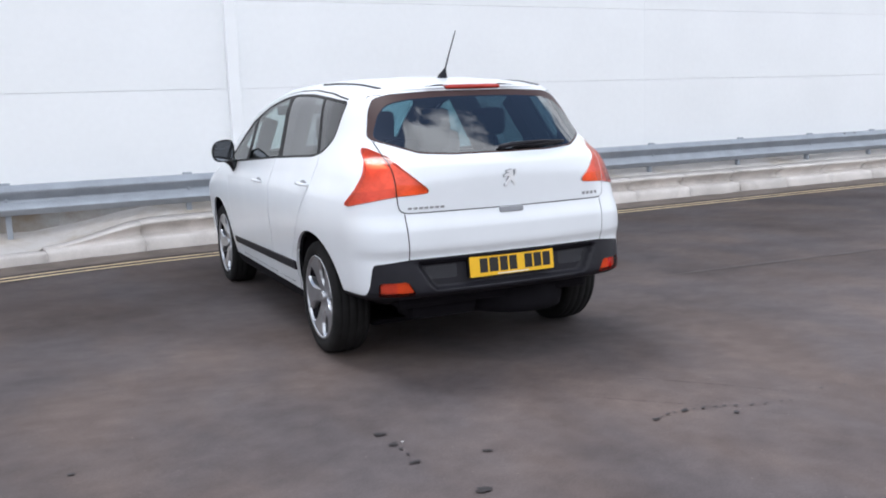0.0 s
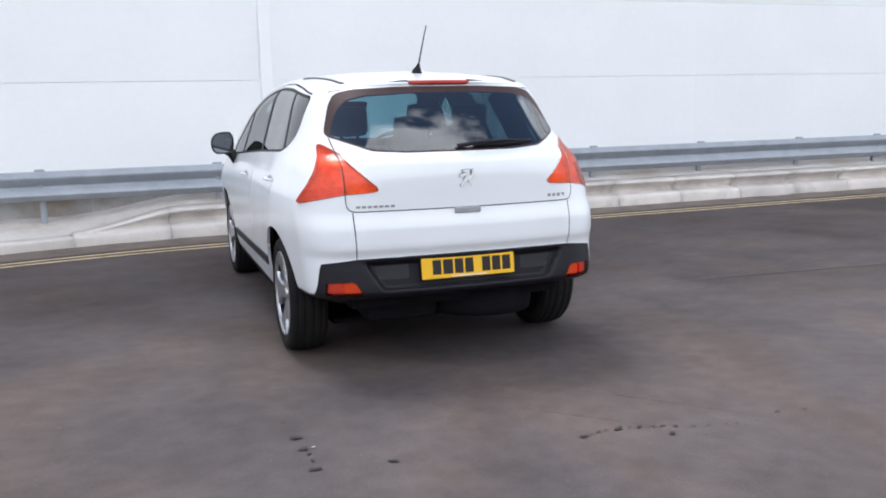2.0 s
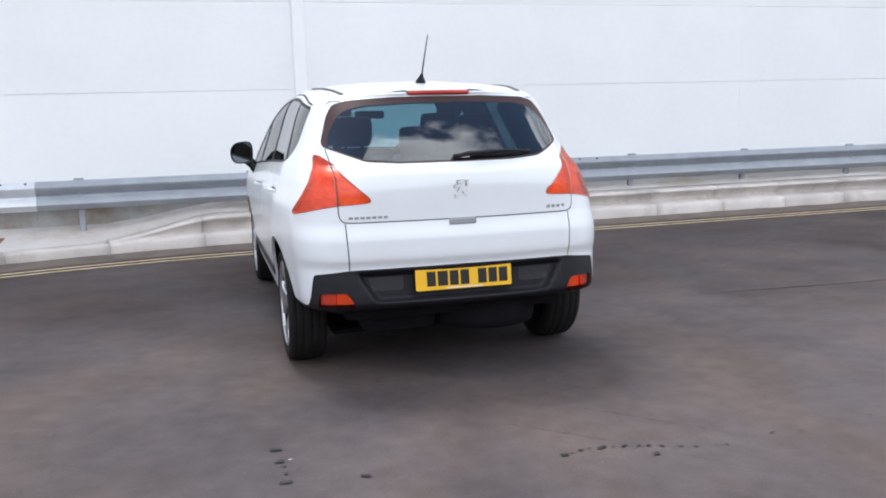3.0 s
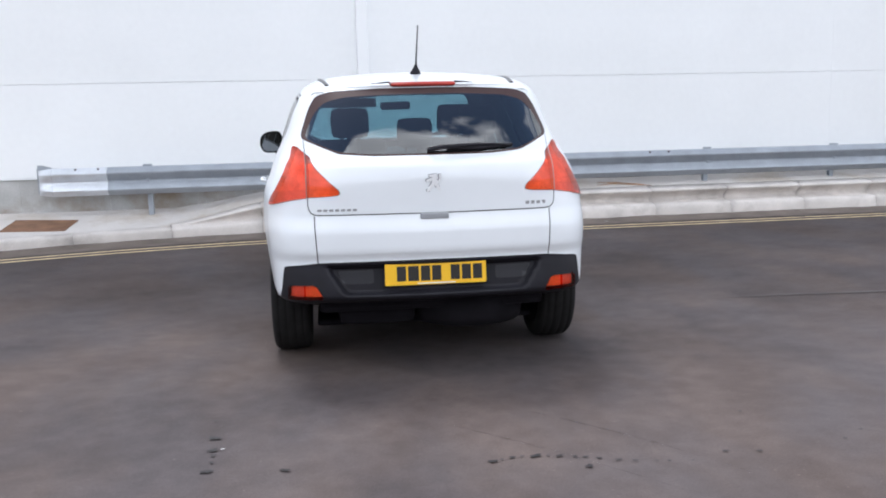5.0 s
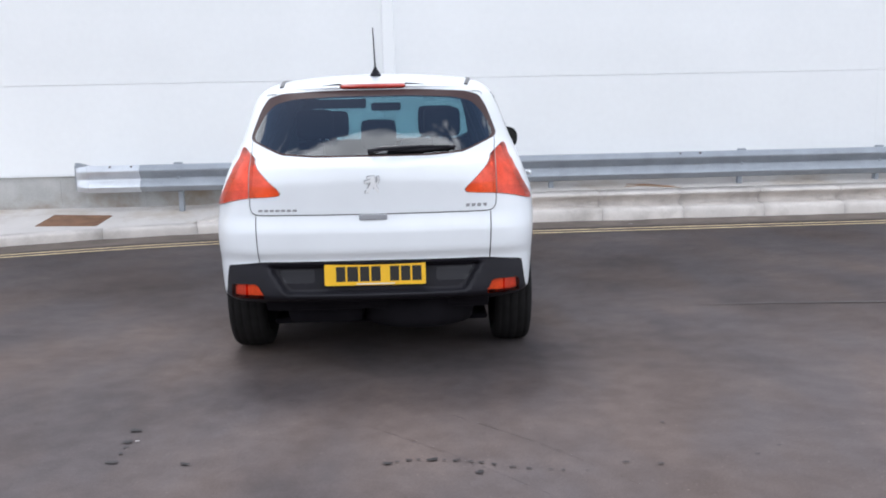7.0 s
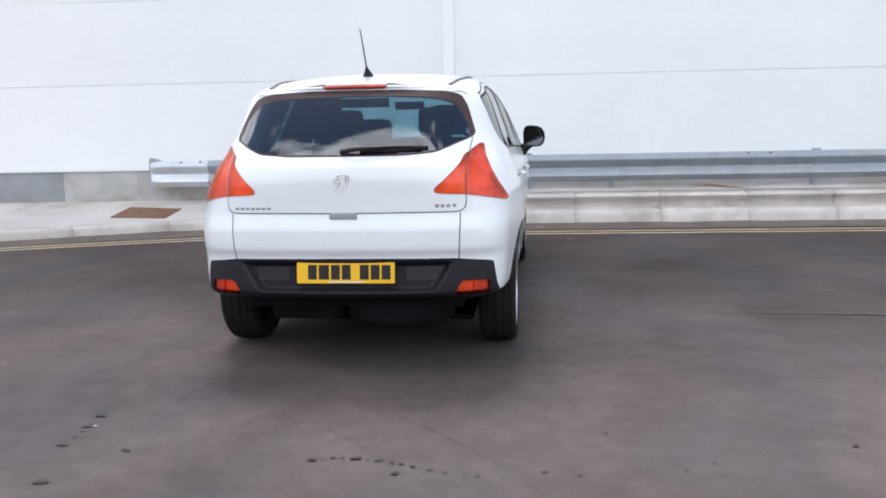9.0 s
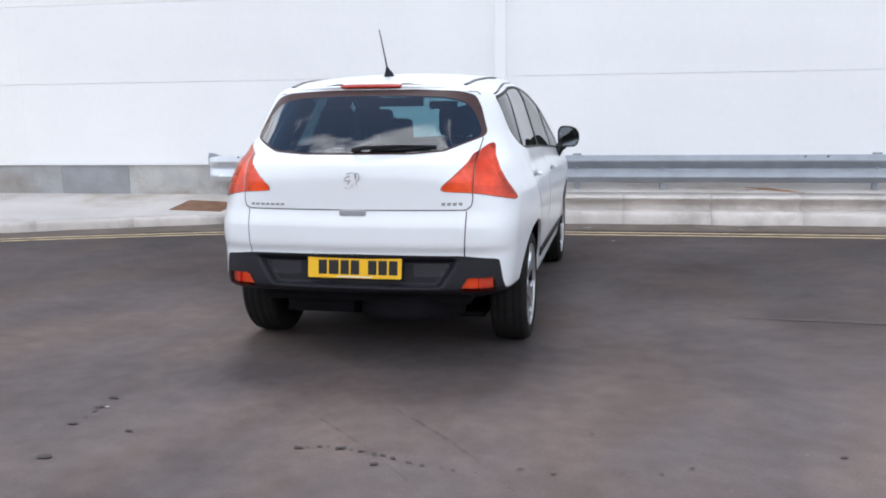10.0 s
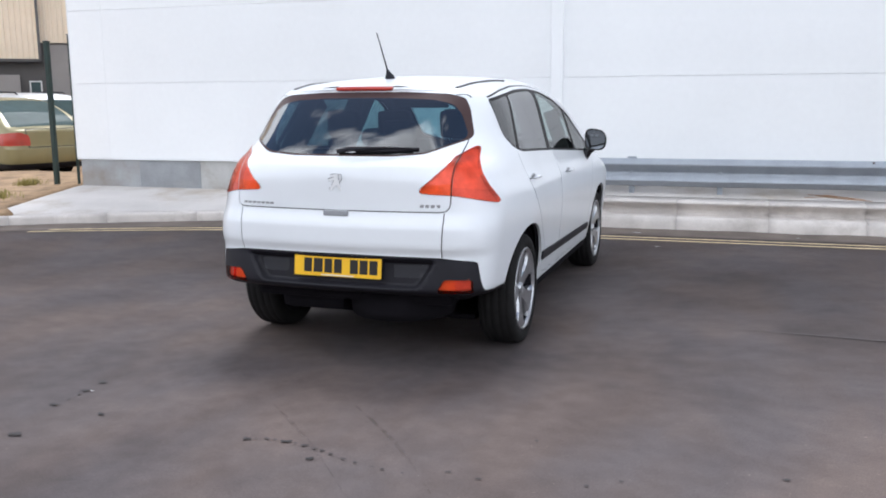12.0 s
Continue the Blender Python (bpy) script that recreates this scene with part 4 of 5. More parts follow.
def car_details(car):
    kids = {o.name.split(".")[0]: o for o in car.children_recursive}
    gate, bumper = kids["tailgate"], kids["bumper"]
    # number plate
    tilt = math.degrees(math.atan2(.014, .113))
    at = pose(0, -.008, .557, 90 - tilt, 0, 0)
    plate = part("number_plate", prism(rounded([(-.26, -.0565), (.26, -.0565), (.26, .0565), (-.26, .0565)], .008), .006, at, .001), YELLOW_PLATE, bumper, "yellow number plate")
    widths, x = (.047, .055, .047, .047, None, .047, .047, .047), -.200
    for w in widths:
        if w is None:
            x += .038
            continue
        part("plate_bar", prism([(x, -.036), (x + w, -.036), (x + w, .040), (x, .040)], .0012, at @ pose(0, 0, .006)), PLATE_BLACK, plate, "black bar")
        x += w + .0105
    part("plate_strip", prism([(-.095, -.052), (.10, -.052), (.10, -.046), (-.095, -.046)], .001, at @ pose(0, 0, .006)), PLATE_WHITE, plate, "pale strip")
    part("plate_backing", block((-.262, -.0005, .497), (.262, .06, .617), .003), BLACK_PLASTIC, bumper)
    # tailgate handle, badge shapes
    part("tailgate_handle", block((-.072, -.022, .838), (.072, .02, .868), .006), GREY_TRIM, gate, "grey tailgate grip")
    badge = surface_at(0, .1, 1.018, "y")
    at = pose(0, badge.y + .002, 1.018, 94, 0, 0)
    strokes = (((.004, .040), (.006, .004), .011, .013), ((.006, .008), (-.026, -.036), .012, .006), ((.004, .006), (.030, -.038), .011, .006), ((.004, .022), (-.036, .012), .009, .005),
               ((.000, .036), (-.022, .036), .008, .004), ((.012, -.006), (.032, .018), .005, .004), ((.032, .018), (.030, .040), .004, .005), ((-.022, -.036), (-.034, -.038), .006, .004))

    def stroke_mesh(grow, thick, shift):
        bm = bmesh.new()
        for k, ((xa, za), (xb, zb), ra, rb) in enumerate(strokes):
            a, b, ra, rb = Vector((xa, za)) + shift, Vector((xb, zb)) + shift, ra + grow, rb + grow
            d = (b - a).normalized()
            side = Vector((-d.y, d.x))
            ring = [a + side * ra - d * ra * .4, a - side * ra - d * ra * .4, b - side * rb + d * rb * .5, b + side * rb + d * rb * .5]
            one = prism([tuple(v) for v in ring], thick + .0006 * k, at, .001)
            me = bpy.data.meshes.new("piece")
            one.to_mesh(me), one.free()
            bm.from_mesh(me), bpy.data.meshes.remove(me)
        return bm

    part("badge", stroke_mesh(0, .009, Vector((0, 0))), CHROME, gate, "chrome badge shape")
    # wider, shifted grey copy that paints a shadow outline round the badge
    part("badge_edge", stroke_mesh(.0034, .003, Vector((-.0020, .0010))), GREY_TRIM, gate, "grey underlay painting shade round the badge")
    for x0, x1, count, z0, z1 in ((-.59, -.385, 7, .887, .9005), (.47, .585, 4, .891, .911)):
        w = (x1 - x0) / count
        for k in range(count):
            xa = x0 + w * (k + .1)
            p = surface_at(xa + w * .4, .1, (z0 + z1) / 2, "y")
            h = (z1 - z0) * .85
            slant = pose(xa, p.y + .001, z0, 90, 0, math.degrees(.22 * xa))
            part("badge_bar", prism([(0, 0), (w * .74, 0), (w * .82, h), (w * .08, h)], .003, slant, .0008), LETTER, gate, "chrome lettering bar")
    # rear wiper
    a, b = surface_at(0.0, .2, 1.185, "y"), surface_at(.40, .2, 1.195, "y")
    bm = tube([(a.x - .02, a.y - .02, 1.178), (a.x + .05, a.y - .028, 1.192), (.25, b.y - .045, 1.20), (b.x, b.y - .02, 1.196)], [.012, .013, .008, .005], 8)
    part("rear_wiper", bm, BLACK_PLASTIC, gate, "black rear wiper arm", smooth=True)
    part("wiper_blade", tube([(.08, surface_at(.08, .2, 1.182, "y").y - .008, 1.180), (.25, surface_at(.25, .2, 1.182, "y").y - .008, 1.182), (.43, surface_at(.43, .2, 1.195, "y").y - .008, 1.193)], [.009, .011, .008], 8), BLACK_PLASTIC, gate, "black wiper blade", smooth=True)
    # aerial
    base = surface_at(0, .777, 1.5, "z")
    foot = part("aerial", tube([base + Vector((0, .02, -.005)), base + Vector((0, .012, .012)), base + Vector((0, -.012, .040)), base + Vector((0, -.022, .052))], [.034, .028, .012, .008], 14), BLACK_PLASTIC, car, "black roof aerial", smooth=True)
    part("aerial_mast", tube([base + Vector((0, -.020, .048)), base + Vector((0, -.075, .125)), (0, .600, 1.838)], [.0055, .0042, .003], 8), BLACK_PLASTIC, foot, smooth=True)
    # roof strips
    for s in (-1, 1):
        pts = [surface_at(s * curve(np.array(y), [.54, 1.0, 1.6, 2.3], [.512, .552, .562, .545]), y, 1.45, "z") + Vector((0, 0, .004)) for y in np.linspace(.54, 1.36, 20)]
        part("roof_strip", sweep(pts, [(-.011, -.01), (.011, -.01), (.010, .003), (-.010, .003)]), RAIL_TRIM, car, "dark roof strip")
        # door handles
        for y, z in ((.89, .986), (1.95, .943)):
            p = surface_at(s * .9, y, z, "x")
            # flat grey disc, paints the shade behind the handle
            part("door_cup", prism([(.062 * math.cos(t), .026 * math.sin(t)) for t in np.linspace(0, 2 * math.pi, 16, endpoint=False)], .002, Matrix.Translation(p) @ pose(0, 0, 0, 90, 0, 90 * s)), HANDLE_SHADE, car, "grey handle shade")
            part("door_handle", tube([p + Vector((0, -.09, 0)), p + Vector((s * .028, -.07, .004)), p + Vector((s * .034, 0, .006)), p + Vector((s * .028, .07, .004)), p + Vector((0, .09, 0))], [.007, .010, .011, .010, .007], 8), PAINT, car, "white door handle", smooth=True)
        # door mirror
        out = .962 if s < 0 else .955
        rim = rounded([(-.074, -.078), (.052, -.086), (.086, -.040), (.088, .030), (.050, .080), (-.060, .092), (-.088, .050), (-.086, -.040)], .05)
        bm, rings = bmesh.new(), []
        for y, grow, drop in ((2.706, .90, 0), (2.694, .96, 0), (2.698, .995, 0), (2.715, 1.0, 0), (2.750, .97, .002), (2.785, .84, .006), (2.810, .62, .010), (2.822, .30, .014)):
            rings.append([bm.verts.new((s * (out + u * grow), y - .10 * u, 1.128 + w * grow - drop)) for u, w in rim])
        for p, q in zip(rings, rings[1:]):
            for j in range(len(rim)):
                bm.faces.new((p[j], p[(j + 1) % len(rim)], q[(j + 1) % len(rim)], q[j]))
        bm.faces.new(rings[0]), bm.faces.new(rings[-1][::-1])
        bmesh.ops.recalc_face_normals(bm, faces=bm.faces)
        mirror = part("door_mirror", bm, GLOSS_BLACK, car, "black door mirror housing", smooth=True)
        part("mirror_glass", prism([(s * u * .86, w * .86) for u, w in rim][::s], .003, pose(s * out, 2.703, 1.128, 89, 0, -5 * s)), MIRROR, mirror, "mirror glass")
        part("mirror_arm", tube([(s * .862, 2.80, .955), (s * .866, 2.79, .995), (s * .880, 2.78, 1.035), (s * .918, 2.77, 1.07)], [.012, .030, .038, .040], 12), GLOSS_BLACK, mirror, "black mirror arm", smooth=True)
    # under the tail; a round and a flat dark filler are added for shade
    part("exhaust_box", block((-.50, .24, .235), (-.08, .52, .40), .06), UNDER, car, "dark exhaust box")
    part("spare_wheel_well", lathe([(.02, 0), (.30, 0), (.31, .05), (.30, .20), (.02, .20)], 40, pose(.22, .42, .235, 0, -90, 0)), UNDER, car, "dark round filler, added for shade", smooth=True)
    part("rear_tray", block((-.60, .16, .33), (.60, .60, .42), .03), UNDER, car, "dark flat filler, added for shade")
    # floor pan hung low to keep light from under the car
    part("floor_pan", block((-.62, .55, .165), (.62, 3.75, .20), .02), UNDER, car, "dark floor pan")
    part("axle_beam", tube([(-.70, AXLE_R, .30), (.70, AXLE_R, .30)], [.05, .05], 12), UNDER, car, "dark rear axle")


def car_wheel(car, x, y, s):
    tyre = [(.238, -.085), (.246, -.100), (.288, -.108), (.312, -.102), (.326, -.085), (.329, -.072), (.3275, -.070), (.3275, -.062), (.330, -.060), (.332, -.030), (.3305, -.028), (.3305, -.020), (.333, -.018), (.333, .018), (.3305, .020), (.3305, .028), (.332, .030), (.330, .060), (.3275, .062), (.3275, .070), (.329, .072), (.326, .085), (.312, .102), (.288, .108), (.246, .100), (.238, .085)]
    turn = pose(x, y, HUB_Z + .005, 0, 0, 0 if s > 0 else 180)
    wheel = part("wheel", lathe([(r, h) for r, h in [(.246, .088), (.248, .098), (.243, .104), (.235, .100), (.228, .088), (.228, .080)]], 56, turn), ALLOY, car, "silver alloy wheel", smooth=True)
    part("tyre", lathe(tyre, 64, turn), RUBBER, wheel, "black tyre", smooth=True)
    # barrel coloured near black to paint the shade behind the spokes
    part("wheel_barrel", lathe([(.246, -.095), (.246, .09), (.226, .084), (.212, .04), (.210, -.09)], 48, turn), UNDER, wheel, "wheel barrel, coloured dark for shade", smooth=True)
    part("brake_disc", lathe([(.05, -.01), (.15, -.01), (.15, .012), (.05, .012)], 40, turn), DISC, wheel, "dull brake disc")
    # dark disc added over the wheel's back where only shade shows
    part("wheel_back", lathe([(.02, -.095), (.240, -.100), (.240, -.088), (.02, -.085)], 32, turn), UNDER, wheel, "dark disc painting shade inside the wheel")
    part("hub_cap", lathe([(.001, .086), (.030, .084), (.034, .076), (.034, .03), (.001, .03)], 28, turn), ALLOY, wheel, smooth=True)
    for k in range(5):
        spin = turn @ Matrix.Rotation(radians(72 * k + 20), 4, "X")
        bm, rings = bmesh.new(), []
        for r, w, h in ((.020, .030, .070), (.062, .045, .076), (.10, .043, .083), (.15, .052, .090), (.192, .084, .095), (.214, .132, .097), (.234, .146, .098)):
            rings.append([bm.verts.new((hh, ww, r)) for hh, ww in ((h - .045, -w), (h - .016, -w), (h - .002, -w * .80), (h - .003, -w * .22), (h - .003, w * .22), (h - .002, w * .80), (h - .016, w), (h - .045, w))])
        for a, b in zip(rings, rings[1:]):
            for j in range(8):
                bm.faces.new((a[j], a[(j + 1) % 8], b[(j + 1) % 8], b[j]))
        bm.faces.new(rings[0]), bm.faces.new(rings[-1][::-1])
        bmesh.ops.recalc_face_normals(bm, faces=bm.faces)
        bmesh.ops.transform(bm, matrix=spin, verts=bm.verts)
        part("spoke", bm, ALLOY, wheel)


def seat_row(car):
    """What the cabin holds: seats with head restraints, the dashboard and steering wheel, the shelf and the driving mirror."""
    def cushion(name, lo, hi, bend=0.0, label="", parent=None):
        bm = block(lo, hi, .045)
        bmesh.ops.subdivide_edges(bm, edges=bm.edges[:], cuts=1, use_grid_fill=True)
        z0, z1 = lo[2], hi[2]
        for v in bm.verts:
            v.co.y -= bend * (v.co.z - z0) / max(z1 - z0, .01)
        return part(name, bm, SEAT, parent or car, label or "charcoal cloth", smooth=True)

    for s in (-1, 1):
        cushion("front_seat_back", (s * .36 - .25, 1.93, .52), (s * .36 + .25, 2.08, 1.17), .16)
        cushion("front_headrest", (s * .37 - .128, 1.74, 1.19), (s * .37 + .128, 1.86, 1.385 + .012 * s), .02)
        part("headrest_post", tube([(s * .36, 1.80, 1.12), (s * .36, 1.80, 1.25)], [.03, .03], 8), DARK, car)
    cushion("rear_seat_back", (-.62, .98, .50), (.62, 1.10, 1.12), .12, "charcoal cloth bench back")
    for x, half, top in ((-.385, .112, 1.392), (0, .107, 1.325), (.385, .112, 1.392)):
        cushion("rear_headrest", (x - half, .90, top - .18), (x + half, 1.0, top), .01)
        for dx in (-.05, .05):
            part("headrest_post", tube([(x + dx, .95, 1.05), (x + dx, .95, top - .12)], [.008, .008], 8), DARK, car)
    for s in (-1, 1):
        for (yb, zb), (yt, zt), w in (((1.60, .95), (1.74, 1.50), .10), ((.80, .98), (1.02, 1.46), .07), ((2.46, 1.02), (2.44, 1.36), .03)):
            xb, xt = side_sheet(np.array(yb), np.array(zb)) - .10, side_sheet(np.array(yt), np.array(zt)) - .09
            bm = sweep([(s * xb, yb, zb), (s * (xb + xt) / 2, (yb + yt) / 2, (zb + zt) / 2 + .01), (s * xt, yt, zt)], [(-w, -.05), (w, -.05), (w, .05), (-w, .05)], up=Vector((s, 0, .35)))
            part("pillar_trim", bm, LINING, car, "dark pillar trim")
    part("load_cover", block((-.64, .20, 1.03), (.64, .90, 1.05), .008), LINING, car, "dark load cover")
    part("dashboard", block((-.68, 2.75, .72), (.68, 3.30, 1.04), .07), LINING, car, "dark dashboard")
    ring = lathe([(.185 + .014 * math.cos(t), .014 * math.sin(t)) for t in np.linspace(0, 2 * math.pi, 8, endpoint=False)], 32, pose(.36, 2.62, 1.0, 0, 0, 90) @ pose(0, 0, 0, 0, -22, 0))
    part("steering_wheel", ring, GLOSS_BLACK, car, "black steering wheel", smooth=True)
    part("driving_mirror", block((-.115, 2.40, 1.362), (.115, 2.44, 1.424), .02), GLOSS_BLACK, car, "black driving mirror")

    part("sun_visor", block((-.61, 2.36, 1.385), (-.15, 2.385, 1.455), .010), LINING, car, "dark folded-down sun visor")


car_details(car)
for xx, yy in ((.762, AXLE_R), (.762, AXLE_F)):
    for s in (-1, 1):
        car_wheel(car, s * xx, yy, s)
seat_row(car)


# ---- small things on the ground and the corner beyond the building ----
def blob(x, y, long, wide, turn, seed, z=.004, points=14):
    rnd, bm = random.Random(seed), bmesh.new()
    ring, c, s = [], math.cos(turn), math.sin(turn)
    for k in range(points):
        a = 2 * math.pi * k / points
        r = rnd.uniform(.55, 1.2)
        u, v = long / 2 * r * math.cos(a), wide / 2 * r * math.sin(a)
        ring.append(bm.verts.new((x + c * u - s * v, y + s * u + c * v, z)))
    bm.faces.new(ring)
    bmesh.ops.recalc_face_normals(bm, faces=bm.faces)
    return bm


def drips():
    rnd = random.Random(11)
    spots = [(-1.06, -.67, .085, .055), (-1.05, -.81, .080, .05), (-1.04, -.87, .035, .03), (-1.04, -.94, .03, .03), (-1.04, -1.03, .09, .05), (-.93, -1.40, .10, .065),
             (-.74, -1.07, .07, .035), (-2.30, -.45, .06, .04), (-1.08, -.46, .04, .02), (-.41, -.34, .03, .025), (1.29, -.77, .03, .022), (1.57, -1.15, .03, .022), (1.69, -1.07, .035, .02),
             (2.29, -.86, .055, .03), (.445, -1.24, .06, .04), (1.03, -1.19, .045, .02), (1.16, -1.215, .05, .02)]
    # a broken trail of small drops
    sizes = (.07, .03, .045, .03, .085, .03, .06, .035, .045, .04, .045, .045, .03, .03, .025)
    for k, x in enumerate((.08, .12, .165, .205, .265, .31, .355, .415, .455, .505, .575, .64, .72, .77, .86)):
        spots.append((x, float(curve(np.array(x), [.08, .20, .40, .64, .90], [-1.13, -1.10, -1.132, -1.22, -1.265])), sizes[k], sizes[k] * rnd.uniform(.4, .65)))
    for k, (x, y, a, b) in enumerate(spots):
        tagged(part("drip", blob(x, y, a * .70, b * .72, rnd.uniform(-.4, .4), k), WET), "small dark wet drip on the asphalt", "drip", group="drips on the asphalt")


def tyre_marks():
    for (x0, y0), (x1, y1), bow in (((-.03, -.70), (.72, -1.50), .03), ((.36, -.60), (1.03, -1.40), .04)):
        bm, prev = bmesh.new(), None
        for k in range(25):
            t = k / 24
            x, y = x0 + (x1 - x0) * t + bow * math.sin(math.pi * t), y0 + (y1 - y0) * t
            w = .009 * math.sin(math.pi * min(1, t * 1.2 + .05)) * (.6 + .5 * noise.noise(Vector((x * 9, y * 9, 1)))) + .002
            now = [bm.verts.new((x - w, y - w, .003)), bm.verts.new((x + w, y + w, .003))]
            if prev:
                bm.faces.new((prev[0], now[0], now[1], prev[1]))
            prev = now
        tagged(part("tyre_mark", bm, TYRE_MARK), "faint dark scuff line across the asphalt", "tyre mark", group="scuff lines")


def asphalt_seam():
    bm, prev = bmesh.new(), None
    for k in range(60):
        x = 1.9 + 2.8 * k / 59
        y = 1.50 - .055 * (x - 1.25) + .012 * noise.noise(Vector((x * 2, 0, 0)))
        w = .020 * (.6 + .6 * noise.noise(Vector((x * 3, 2, 0)))) * min(1, (x - 1.9) * .9) + .001
        now = [bm.verts.new((x, y - w, .003)), bm.verts.new((x, y + w, .003))]
        if prev:
            bm.faces.new((prev[0], now[0], now[1], prev[1]))
        prev = now
    tagged(part("asphalt_seam", bm, SEAM_GREY), "pale worn seam between two lays of asphalt", "seam", kind="structure")


def pave_z(x, y):
    y0, y1 = kerb_y(x) + .17 + .17 * raised(x), wall_y(x) + .10
    z0, z1 = kerb_top(x) - .003, .265 + .180 * raised(x)
    return z0 + (z1 - z0) * (y - y0) / (y1 - y0)


def hatch():
    corners = [(-3.97, 5.24), (-3.32, 5.28), (-3.29, 5.72), (-3.96, 5.76)]
    bm = bmesh.new()
    top = [bm.verts.new((x, y, pave_z(x, y) + .008)) for x, y in corners]
    low = [bm.verts.new((x, y, pave_z(x, y) - .03)) for x, y in corners]
    bm.faces.new(top), bm.faces.new(low[::-1])
    for k in range(4):
        bm.faces.new((top[k], low[k], low[(k + 1) % 4], top[(k + 1) % 4]))
    bmesh.ops.bevel(bm, geom=bm.edges[:], offset=.004, segments=1, affect="EDGES")
    bmesh.ops.recalc_face_normals(bm, faces=bm.faces)
    tagged(part("drain_cover", bm, RUST), "rusty brown iron cover set in the pavement", "drain cover")


def estate_body(p):
    x, y, z = np.abs(p[..., 0]), p[..., 1], p[..., 2]
    w = curve(z, [.2, .4, .7, .9, 1.1, 1.3, 1.45], [.78, .85, .87, .84, .76, .66, .58]) * curve(y, [0, .4, 1, 3.4, 4.5], [.93, .98, 1, 1, .86])
    tail = curve(z, [.2, .45, .6, .9, 1.2, 1.4], [.08, 0, .0, .05, .25, .42]) + .12 * x * x
    nose = curve(z, [.2, .5, .9], [4.45, 4.5, 4.3]) - .25 * x * x
    lid = curve(y, [0, .5, 1.5, 2.3, 3.0, 3.5, 4.5], [1.36, 1.42, 1.46, 1.43, 1.20, .96, .74]) - .08 * x * x
    f = smax(smax(smax(x - w, tail - y, .22), y - nose, .3), z - lid, .12)
    return smax(f, .22 - z, .06)


def saloon_body(p):
    x, y, z = np.abs(p[..., 0]), p[..., 1], p[..., 2]
    w = curve(z, [.2, .4, .7, .9, 1.1, 1.3, 1.45], [.80, .86, .88, .85, .78, .70, .60]) * curve(y, [0, .4, 1, 3.4, 4.5], [.95, .98, 1, 1, .86])
    tail = curve(z, [.2, .45, .60, .64, .9, 1.0, 1.4], [.10, 0, .0, .04, .05, .08, .10]) + .12 * x * x
    nose = curve(z, [.2, .5, .9], [4.45, 4.5, 4.3]) - .25 * x * x
    lid = curve(y, [0, .1, .25, .8, 1.40, 2.0, 2.6, 3.2, 3.6, 4.5], [.965, .975, .99, 1.29, 1.50, 1.53, 1.46, 1.12, .95, .74]) - .06 * x * x
    f = smax(smax(smax(x - w, tail - y, .20), y - nose, .3), z - lid, .09)
    return smax(f, .22 - z, .06)


